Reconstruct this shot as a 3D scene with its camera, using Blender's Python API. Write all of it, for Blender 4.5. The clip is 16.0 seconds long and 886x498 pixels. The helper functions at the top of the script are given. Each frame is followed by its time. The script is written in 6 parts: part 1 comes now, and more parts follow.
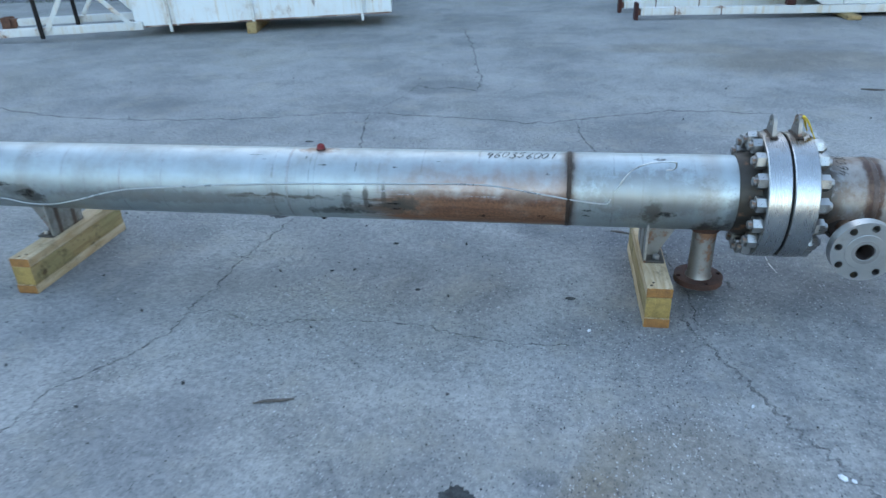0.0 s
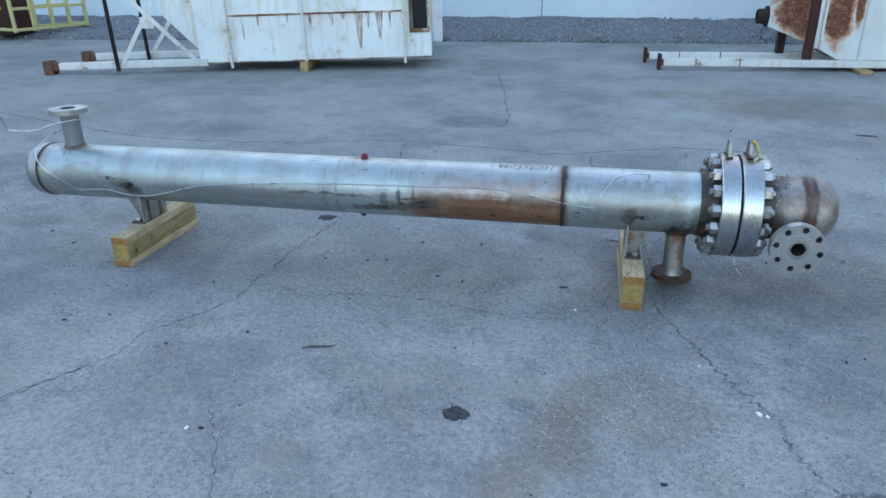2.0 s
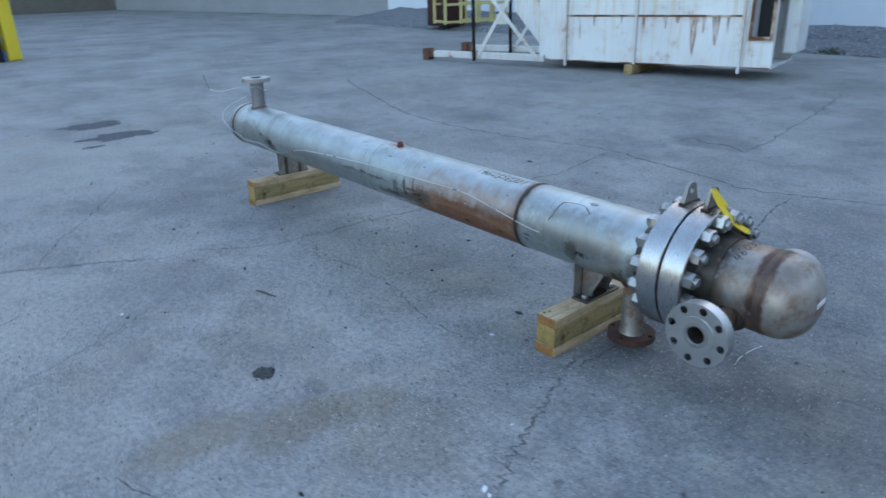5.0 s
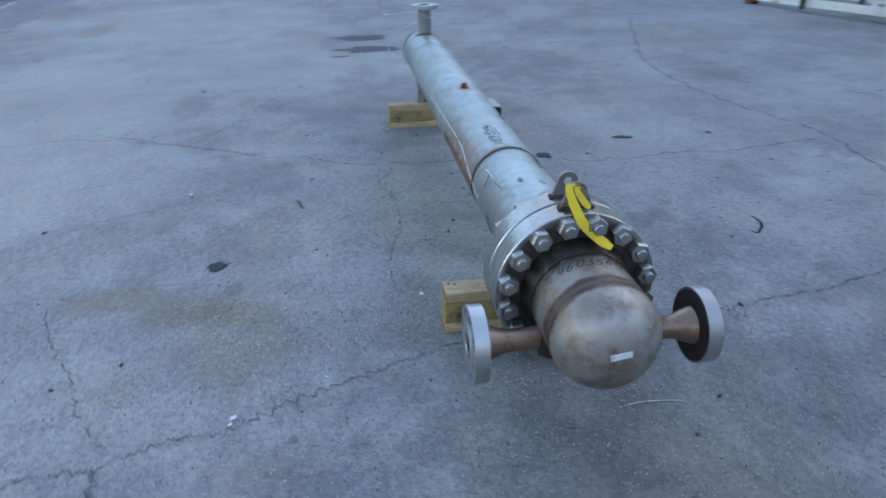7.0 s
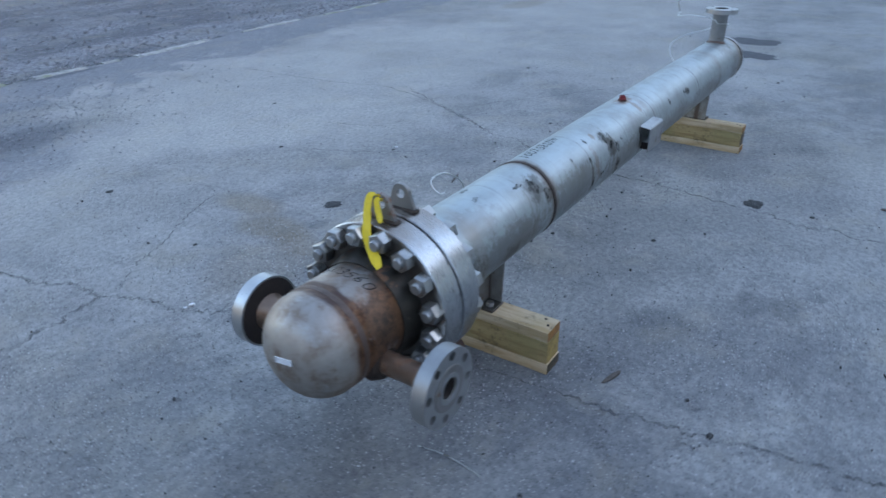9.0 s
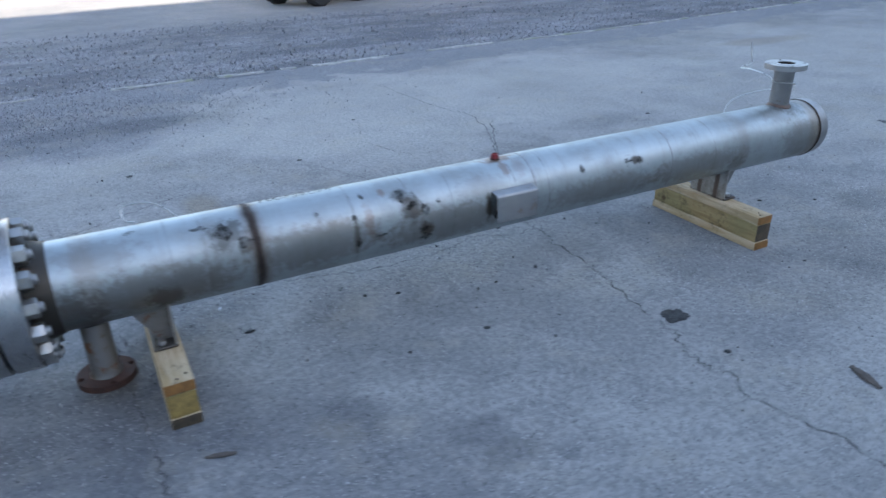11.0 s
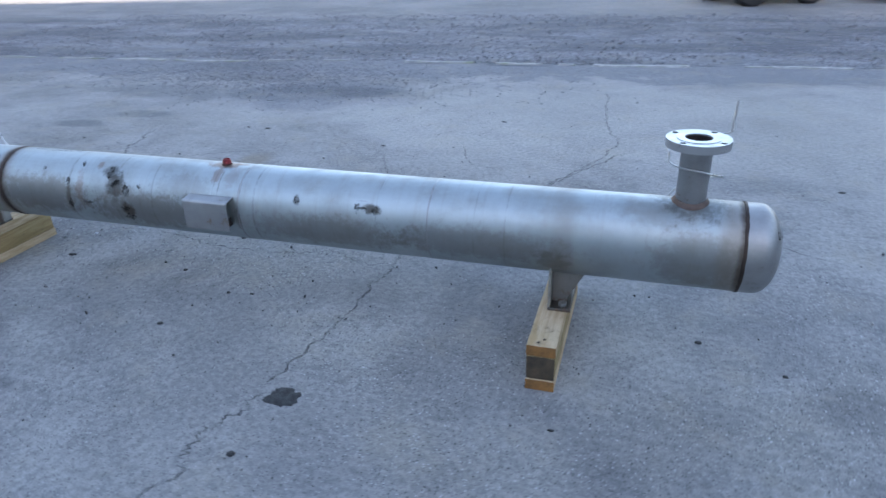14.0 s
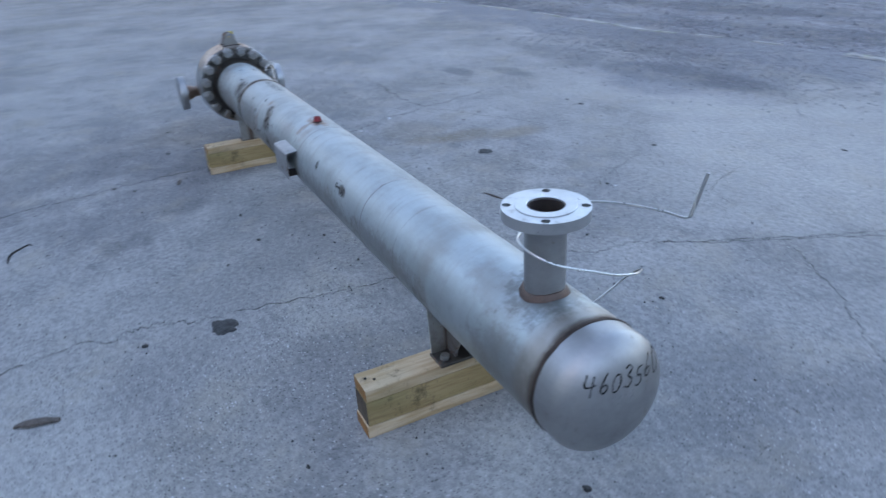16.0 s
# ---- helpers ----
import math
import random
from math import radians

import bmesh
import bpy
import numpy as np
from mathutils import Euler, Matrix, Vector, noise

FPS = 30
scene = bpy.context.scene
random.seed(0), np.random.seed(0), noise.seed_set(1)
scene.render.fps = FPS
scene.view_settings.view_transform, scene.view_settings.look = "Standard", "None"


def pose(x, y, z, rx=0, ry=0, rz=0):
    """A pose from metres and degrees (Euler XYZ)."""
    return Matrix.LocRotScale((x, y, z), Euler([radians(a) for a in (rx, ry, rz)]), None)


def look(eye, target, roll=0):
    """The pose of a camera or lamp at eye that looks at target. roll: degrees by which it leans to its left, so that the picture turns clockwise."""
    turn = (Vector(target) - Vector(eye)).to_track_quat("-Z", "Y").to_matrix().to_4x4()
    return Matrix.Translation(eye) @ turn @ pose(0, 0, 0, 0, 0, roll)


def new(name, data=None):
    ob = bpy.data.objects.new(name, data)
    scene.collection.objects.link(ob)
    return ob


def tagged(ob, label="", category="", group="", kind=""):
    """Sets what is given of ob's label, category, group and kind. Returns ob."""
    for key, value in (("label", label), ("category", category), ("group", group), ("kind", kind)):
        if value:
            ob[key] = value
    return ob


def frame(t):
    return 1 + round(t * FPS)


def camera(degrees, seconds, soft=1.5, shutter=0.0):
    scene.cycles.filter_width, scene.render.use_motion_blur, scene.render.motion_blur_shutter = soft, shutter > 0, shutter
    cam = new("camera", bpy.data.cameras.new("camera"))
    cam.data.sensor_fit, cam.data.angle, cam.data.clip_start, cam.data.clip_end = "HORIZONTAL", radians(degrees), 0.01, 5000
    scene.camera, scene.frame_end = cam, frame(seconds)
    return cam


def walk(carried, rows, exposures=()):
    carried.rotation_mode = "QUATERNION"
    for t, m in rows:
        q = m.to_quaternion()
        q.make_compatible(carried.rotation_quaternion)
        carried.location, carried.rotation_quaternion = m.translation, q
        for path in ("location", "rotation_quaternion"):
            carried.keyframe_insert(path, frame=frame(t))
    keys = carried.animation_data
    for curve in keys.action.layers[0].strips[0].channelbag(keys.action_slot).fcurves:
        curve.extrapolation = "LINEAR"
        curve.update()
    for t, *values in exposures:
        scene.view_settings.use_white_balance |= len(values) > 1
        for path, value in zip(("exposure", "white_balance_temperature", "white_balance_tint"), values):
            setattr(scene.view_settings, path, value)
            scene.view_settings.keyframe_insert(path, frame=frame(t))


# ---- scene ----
cam = camera(65.9, 16.0, shutter=0.5)
PATH = [
    (0, (0.874, -2.426, 1.36), (0.575, -0.663, 0.463), -2.1),
    (0.5, (0.9, -2.684, 1.401), (0.544, -0.904, 0.562), -2.0),
    (1, (1.012, -2.857, 1.403), (0.574, -1.071, 0.617), -0.7),
    (1.5, (1.038, -2.976, 1.402), (0.6, -1.182, 0.633), -0.8),
    (2, (1.051, -3.018, 1.401), (0.649, -1.22, 0.622), -0.9),
    (2.5, (1.27, -2.952, 1.385), (0.694, -1.21, 0.59), -1.0),
    (3, (1.535, -2.819, 1.368), (0.836, -1.13, 0.556), -1.3),
    (3.5, (1.746, -2.631, 1.381), (0.866, -1.034, 0.558), 1.0),
    (3.7, (1.873, -2.555, 1.331), (0.888, -1.012, 0.526), -0.4),
    (5.8, (3.112, -1.538, 1.363), (1.507, -0.663, 0.55), 0.3),
    (6, (3.152, -1.383, 1.356), (1.507, -0.606, 0.525), 0.1),
    (6.5, (3.214, -1.024, 1.348), (1.506, -0.422, 0.499), -0.7),
    (7, (3.289, -0.591, 1.336), (1.522, -0.335, 0.436), -0.7),
    (7.5, (3.268, -0.178, 1.303), (1.478, -0.286, 0.416), -0.5),
    (8, (3.257, 0.277, 1.336), (1.487, -0.183, 0.527), -0.7),
    (8.2, (3.223, 0.444, 1.344), (1.506, -0.146, 0.505), -0.6),
    (10.3, (2.023, 1.751, 1.363), (0.953, 0.279, 0.533), -0.5),
    (10.5, (1.836, 1.875, 1.357), (0.843, 0.338, 0.55), -0.6),
    (11, (1.337, 2.104, 1.353), (0.497, 0.509, 0.488), -1.2),
    (11.5, (0.865, 2.213, 1.352), (0.196, 0.546, 0.473), -1.6),
    (12, (0.36, 2.299, 1.346), (-0.116, 0.561, 0.479), -0.9),
    (12.5, (-0.134, 2.302, 1.313), (-0.425, 0.521, 0.452), 0.5),
    (13, (-0.612, 2.283, 1.3), (-0.659, 0.484, 0.427), 0.6),
    (13.5, (-1.036, 2.207, 1.296), (-0.79, 0.412, 0.449), 0.0),
    (14, (-1.432, 2.051, 1.3), (-0.906, 0.322, 0.444), -1.5),
    (14.5, (-1.863, 1.818, 1.325), (-0.997, 0.233, 0.466), -2.6),
    (15, (-2.191, 1.5, 1.301), (-1.048, 0.101, 0.442), -2.2),
    (15.5, (-2.477, 1.136, 1.305), (-1.08, 0.021, 0.407), -3.0),
    (16, (-2.642, 0.752, 1.274), (-1.029, -0.029, 0.385), -3.3),
]
walk(cam, [(t, look(eye, target, roll)) for t, eye, target, roll in PATH],
     exposures=[(0.0, 3.12, 6950, 7), (2.5, 2.96, 7050, 7), (3.5, 2.83, 6900, 8), (8.0, 2.83, 6950, 13), (11.0, 2.83, 6950, 15), (13.5, 2.94, 6950, 17), (16.0, 2.93, 6950, 18)])

# ---- light: an open yard in the shade of an unseen hall, blue sky, low sun beyond the shadow's edge ----
SUN_EL, SUN_AZ = 20.0, 110.0          # elevation; azimuth counted from +x towards +y
world = bpy.data.worlds.new("sky")
scene.world = world
world.use_nodes = True
sky = world.node_tree.nodes.new("ShaderNodeTexSky")
sky.sky_type, sky.sun_disc = "NISHITA", False
sky.sun_elevation, sky.sun_rotation = radians(SUN_EL), radians(90.0 - SUN_AZ)
sky.air_density, sky.dust_density, sky.ozone_density = 1.0, 0.6, 1.0
background = world.node_tree.nodes["Background"]
background.inputs["Strength"].default_value = 0.1
world.node_tree.links.new(sky.outputs[0], background.inputs["Color"])
sun_data = bpy.data.lights.new("sun", "SUN")
sun_data.energy, sun_data.angle, sun_data.color = 5.0, radians(0.5), (1.0, 0.93, 0.82)
sun = new("sun", sun_data)
sun_way = Vector((math.cos(radians(SUN_EL)) * math.cos(radians(SUN_AZ)),
                  math.cos(radians(SUN_EL)) * math.sin(radians(SUN_AZ)), math.sin(radians(SUN_EL))))
sun.matrix_world = look(sun_way * 60, (0, 0, 0))

# ---- helpers ----
rng = random.Random(7)


class Mat:
    """A node material with short calls."""
    def __init__(self, name):
        self.m = bpy.data.materials.new(name)
        self.m.use_nodes = True
        self.t = self.m.node_tree
        self.b = self.t.nodes["Principled BSDF"]
        self.co = self.t.nodes.new("ShaderNodeTexCoord").outputs["Object"]

    def put(self, sock, v):
        if isinstance(v, bpy.types.NodeSocket):
            self.t.links.new(v, sock)
        elif isinstance(v, tuple) and sock.type == "RGBA" and len(v) == 3:
            sock.default_value = (*v, 1)
        else:
            sock.default_value = v

    def node(self, kind, ins, **attrs):
        n = self.t.nodes.new(kind)
        for k, v in attrs.items():
            setattr(n, k, v)
        for k, v in ins.items():
            self.put(n.inputs[k], v)
        return n

    def noise(self, scale, detail=4, rough=0.55, vec=None, dist=0.0):
        return self.node("ShaderNodeTexNoise", {"Vector": vec or self.co, "Scale": scale, "Detail": detail,
                                                "Roughness": rough, "Distortion": dist}).outputs["Fac"]

    def voronoi(self, scale, out="Distance", vec=None, feature="F1"):
        return self.node("ShaderNodeTexVoronoi", {"Vector": vec or self.co, "Scale": scale}, feature=feature).outputs[out]

    def stretch(self, x, y, z):
        return self.node("ShaderNodeMapping", {"Vector": self.co, "Scale": (x, y, z)}).outputs[0]

    def math(self, op, a, b=0.0, c=0.0, clamp=False):
        return self.node("ShaderNodeMath", {0: a, 1: b, 2: c}, operation=op, use_clamp=clamp).outputs[0]

    def step(self, v, lo, hi, a=0.0, b=1.0):
        return self.node("ShaderNodeMapRange", {0: v, 1: lo, 2: hi, 3: a, 4: b}, interpolation_type="SMOOTHSTEP").outputs[0]

    def mix(self, f, a, b, mode="MIX"):
        n = self.t.nodes.new("ShaderNodeMix")
        n.data_type, n.blend_type = "RGBA", mode
        self.put(n.inputs[0], f), self.put(n.inputs[6], a), self.put(n.inputs[7], b)
        return n.outputs[2]

    def xyz(self):
        n = self.node("ShaderNodeSeparateXYZ", {0: self.co})
        return n.outputs[0], n.outputs[1], n.outputs[2]

    def near(self, x, y, cx, cy, rx, ry, ragged):
        """1 inside an ellipse round (cx, cy), 0 outside, with a ragged edge."""
        dx = self.math("DIVIDE", self.math("SUBTRACT", x, cx), rx)
        dy = self.math("DIVIDE", self.math("SUBTRACT", y, cy), ry)
        d = self.math("SQRT", self.math("ADD", self.math("MULTIPLY", dx, dx), self.math("MULTIPLY", dy, dy)))
        return self.step(self.math("ADD", d, ragged), 1.25, 0.55)

    def bump(self, height, strength, distance, normal=None):
        ins = {"Height": height, "Strength": strength, "Distance": distance}
        if normal is not None:
            ins["Normal"] = normal
        return self.node("ShaderNodeBump", ins).outputs[0]

    def done(self, color=None, rough=None, metal=None, normal=None, spec=None):
        for k, v in (("Base Color", color), ("Roughness", rough), ("Metallic", metal), ("Normal", normal), ("Specular IOR Level", spec)):
            if v is not None:
                self.put(self.b.inputs[k], v)
        return self.m

    def broken(self, keep):
        """Lets the ground show through where keep falls to 0."""
        out = next(n for n in self.t.nodes if n.type == "OUTPUT_MATERIAL")
        clear = self.t.nodes.new("ShaderNodeBsdfTransparent")
        mixer = self.t.nodes.new("ShaderNodeMixShader")
        self.put(mixer.inputs[0], keep)
        self.t.links.new(clear.outputs[0], mixer.inputs[1])
        self.t.links.new(self.b.outputs[0], mixer.inputs[2])
        self.t.links.new(mixer.outputs[0], out.inputs["Surface"])
        return self.m


def finish(bm, name, material, angle=35.0):
    bmesh.ops.recalc_face_normals(bm, faces=bm.faces)
    for f in bm.faces:
        f.smooth = True
    limit = radians(angle)
    for e in bm.edges:
        if len(e.link_faces) == 2 and e.calc_face_angle(0.0) > limit:
            e.smooth = False
    me = bpy.data.meshes.new(name)
    bm.to_mesh(me)
    bm.free()
    me.materials.append(material)
    return me


def part(name, bm, material, parent, label="", angle=35.0):
    ob = new(name, finish(bm, name, material, angle))
    ob.parent = parent
    return tagged(ob, label)


def share(name, ob, m, parent):
    """Another piece on the mesh of ob."""
    o = new(name, ob.data)
    o.parent, o.matrix_basis = parent, m
    return o


def thing(name, place=(0, 0, 0), turn=0.0, label="", category="", group="", kind=""):
    ob = new(name)
    ob.empty_display_size = 0.1
    ob.location, ob.rotation_euler = place, (0, 0, radians(turn))
    return tagged(ob, label, category, group, kind)


def solo(name, bm, material, label, category="", group="", kind="", angle=35.0):
    return tagged(new(name, finish(bm, name, material, angle)), label, category, group, kind)


def box(bm, x0, x1, y0, y1, z0, z1, bevel=0.0, m=None, seg=1):
    r = bmesh.ops.create_cube(bm, size=1.0, matrix=Matrix.LocRotScale(((x0 + x1) / 2, (y0 + y1) / 2, (z0 + z1) / 2), None, (x1 - x0, y1 - y0, z1 - z0)))
    vs = r["verts"]
    if bevel:
        es = list({e for v in vs for e in v.link_edges})
        r = bmesh.ops.bevel(bm, geom=es, offset=bevel, segments=seg, affect="EDGES", profile=0.6)
        vs = list({v for f in r["faces"] for v in f.verts} | {v for v in vs if v.is_valid})
    if m is not None:
        bmesh.ops.transform(bm, matrix=m, verts=vs)
    return bm


def turned(way, at=(0, 0, 0)):
    """A pose whose z axis points along way."""
    return Matrix.Translation(at) @ Vector(way).to_track_quat("Z", "Y").to_matrix().to_4x4()


def lathe(bm, profile, m, seg=48, closed=True):
    """Turns (radius, height) pairs round z, posed by m. Closed profiles are rings or solids."""
    rings = []
    for r, h in profile:
        if r < 1e-6:
            rings.append([bm.verts.new(m @ Vector((0, 0, h)))])
        else:
            rings.append([bm.verts.new(m @ Vector((r * math.cos(2 * math.pi * i / seg), r * math.sin(2 * math.pi * i / seg), h))) for i in range(seg)])
    pairs = list(zip(rings, rings[1:])) + ([(rings[-1], rings[0])] if closed else [])
    for a, b in pairs:
        for i in range(seg):
            j = (i + 1) % seg
            q = []
            for v in (a[i % len(a)], a[j % len(a)], b[j % len(b)], b[i % len(b)]):
                if v not in q:
                    q.append(v)
            if len(q) > 2:
                bm.faces.new(q)
    return bm


def sweep(bm, points, radius, seg=8):
    """A round rod along points."""
    pts = [Vector(p) for p in points]
    rings, a = [], Vector((0.13, 0.21, 0.97))
    for i, p in enumerate(pts):
        d = (pts[min(i + 1, len(pts) - 1)] - pts[max(i - 1, 0)]).normalized()
        a = a - d * a.dot(d)
        if a.length < 1e-3:
            a = d.cross(Vector((1, 0, 0)))
        a.normalize()
        b = d.cross(a)
        r = radius(i / (len(pts) - 1)) if callable(radius) else radius
        rings.append([bm.verts.new(p + a * r * math.cos(2 * math.pi * k / seg) + b * r * math.sin(2 * math.pi * k / seg)) for k in range(seg)])
    for r0, r1 in zip(rings, rings[1:]):
        for k in range(seg):
            bm.faces.new((r0[k], r0[(k + 1) % seg], r1[(k + 1) % seg], r1[k]))
    bm.faces.new(rings[0]), bm.faces.new(rings[-1])
    return bm


def curve_through(points, steps=8):
    """A smooth line through points."""
    p = [Vector(v) for v in points]
    p = [p[0] * 2 - p[1]] + p + [p[-1] * 2 - p[-2]]
    out = []
    for i in range(1, len(p) - 2):
        for k in range(steps):
            t = k / steps
            a, b, c, d = p[i - 1:i + 3]
            out.append(0.5 * ((2 * b) + (c - a) * t + (2 * a - 5 * b + 4 * c - d) * t * t + (3 * b - a - 3 * c + d) * t ** 3))
    return out + [p[-2]]


def beam(bm, a, b, w, h, bevel=0.0):
    """A bar with a w x h section from a to b."""
    a, b = Vector(a), Vector(b)
    d = b - a
    x = d.normalized()
    y = Vector((0, 0, 1)).cross(x)
    y = y.normalized() if y.length > 1e-3 else Vector((0, 1, 0))
    z = x.cross(y)
    m = Matrix((x, y, z)).transposed().to_4x4()
    m.translation = (a + b) / 2
    return box(bm, -d.length / 2, d.length / 2, -w / 2, w / 2, -h / 2, h / 2, bevel, m)

# ---- materials ----
def make_ground():
    g = Mat("worn_concrete_yard")
    x, y, z = g.xyz()
    big, mid, blot = g.noise(0.28, 5, 0.6), g.noise(1.7, 8, 0.62), g.noise(6.0, 7, 0.65)
    grain, fine = g.noise(120, 4, 0.7), g.noise(260, 3, 0.7)
    cloud, scuff = g.noise(0.8, 9, 0.68), g.noise(4.3, 10, 0.8)
    chip = g.voronoi(95, "Distance")
    chip_tone = g.voronoi(95, "Color")
    tone = g.node("ShaderNodeSeparateColor", {0: chip_tone}).outputs[0]
    # pale worn skin and the coarser, darker stone underneath where it has worn off
    warp = g.math("MULTIPLY", g.math("SUBTRACT", mid, 0.5), 1.6)
    coarse = g.math("MAXIMUM", g.near(x, y, 2.3, -0.35, 1.5, 1.15, warp), g.near(x, y, 1.6, 0.9, 1.0, 0.9, warp))
    coarse = g.math("MAXIMUM", coarse, g.near(x, y, -2.6, 0.9, 1.2, 0.7, warp))
    coarse = g.math("MULTIPLY", g.math("MAXIMUM", coarse, g.step(big, 0.55, 0.68)), g.step(blot, 0.3, 0.62))
    base = g.mix(g.step(cloud, 0.33, 0.66), (0.175, 0.178, 0.178), (0.315, 0.31, 0.297))
    base = g.mix(g.step(mid, 0.42, 0.72, 0.0, 0.4), base, (0.31, 0.308, 0.298))
    base = g.mix(g.step(scuff, 0.5, 0.66, 0.0, 0.6), base, (0.15, 0.153, 0.157))
    for cx, cy, rx, ry, k in ((-1.6, -3.0, 2.6, 1.2, 0.6), (0.6, -2.6, 1.6, 1.0, 0.45), (-0.4, -1.9, 0.9, 0.5, 0.4), (-3.6, -1.2, 1.2, 1.4, 0.4), (-6.6, -2.4, 2.4, 1.7, 0.55), (-1.2, 1.0, 1.2, 0.9, 0.3)):
        base = g.mix(g.math("MULTIPLY", g.near(x, y, cx, cy, rx, ry, warp), k), base, (0.37, 0.36, 0.335))
    base = g.mix(g.step(g.noise(0.55, 7, 0.6), 0.5, 0.66, 0.0, 0.35), base, (0.27, 0.255, 0.21))
    worn = g.step(g.noise(1.1, 8, 0.7), 0.44, 0.6)
    base = g.mix(g.math("MULTIPLY", worn, g.step(g.noise(80, 6, 0.8), 0.46, 0.62, 0.0, 0.5)), base, (0.11, 0.113, 0.12))
    base = g.mix(g.math("MULTIPLY", worn, g.step(g.noise(75, 5, 0.8), 0.56, 0.68, 0.0, 0.65)), base, (0.46, 0.455, 0.44))
    base = g.mix(g.math("MULTIPLY", coarse, 0.55), base, (0.155, 0.158, 0.165))
    # south of the broken edge: dark crushed stone, then trodden asphalt
    edge = g.math("ADD", g.math("SUBTRACT", g.math("MULTIPLY", x, 0.075), 4.96), g.math("MULTIPLY", g.math("SUBTRACT", mid, 0.5), 0.5))
    south = g.math("SUBTRACT", edge, y)
    stony = g.math("MULTIPLY", g.step(south, 0.0, 0.12), g.step(g.math("ADD", south, g.math("MULTIPLY", g.math("SUBTRACT", big, 0.5), 5.0)), 5.0, 3.2))
    apron = g.math("MULTIPLY", g.step(g.math("ADD", south, g.math("MULTIPLY", g.math("SUBTRACT", mid, 0.5), 1.3)), -0.84, -0.72), g.step(south, 0.4, 0.0))
    apron = g.math("MAXIMUM", apron, g.near(x, y, 1.4, -3.35, 0.9, 0.55, warp))
    base = g.mix(g.math("MULTIPLY", apron, 0.8), base, g.mix(g.step(g.noise(30, 8, 0.85), 0.4, 0.62), (0.11, 0.115, 0.13), (0.23, 0.24, 0.255)))
    rock = g.mix(g.step(g.noise(22, 8, 0.9), 0.42, 0.58), (0.06, 0.065, 0.075), (0.3, 0.305, 0.32))
    rock = g.mix(g.step(g.noise(1.3, 10, 0.8), 0.45, 0.6, 0.0, 0.7), rock, (0.1, 0.105, 0.115))
    rock = g.mix(g.step(g.noise(5, 10, 0.85), 0.55, 0.62, 0.0, 0.6), rock, (0.36, 0.365, 0.38))
    swath = g.noise(0.9, 9, 0.66, g.stretch(0.55, 1.5, 1.0))
    rock = g.mix(g.step(swath, 0.46, 0.56, 0.0, 0.75), rock, (0.075, 0.08, 0.092))
    rock = g.mix(g.step(swath, 0.42, 0.33, 0.0, 0.5), rock, (0.3, 0.305, 0.31))
    base = g.mix(g.math("MULTIPLY", stony, g.step(cloud, 0.36, 0.5, 0.5, 1.0)), base, rock)
    beyond = g.step(south, 3.0, 5.5)
    base = g.mix(g.math("MULTIPLY", beyond, 0.6), base, g.mix(g.step(g.noise(0.5, 6, 0.6), 0.35, 0.7), (0.13, 0.132, 0.14), (0.23, 0.225, 0.225)))
    # brown oil and rust stains
    for cx, cy, rx, ry, k in ((0.88, -1.5, 0.12, 0.22, 0.5), (1.02, -1.22, 0.12, 0.2, 0.45), (1.07, -0.98, 0.1, 0.16, 0.3), (1.3, -1.0, 0.3, 0.2, 0.25), (0.5, -0.25, 0.5, 0.3, 0.14), (-0.3, -0.3, 0.5, 0.25, 0.12), (3.2, 4.3, 1.3, 0.5, 0.35), (4.0, 3.0, 0.9, 0.25, 0.3), (2.2, 4.9, 0.8, 0.3, 0.3), (-6.0, -3.5, 0.7, 0.22, 0.35), (2.2, 0.2, 0.4, 0.45, 0.3)):
        base = g.mix(g.math("MULTIPLY", g.near(x, y, cx, cy, rx, ry, warp), k), base, (0.17, 0.132, 0.085))
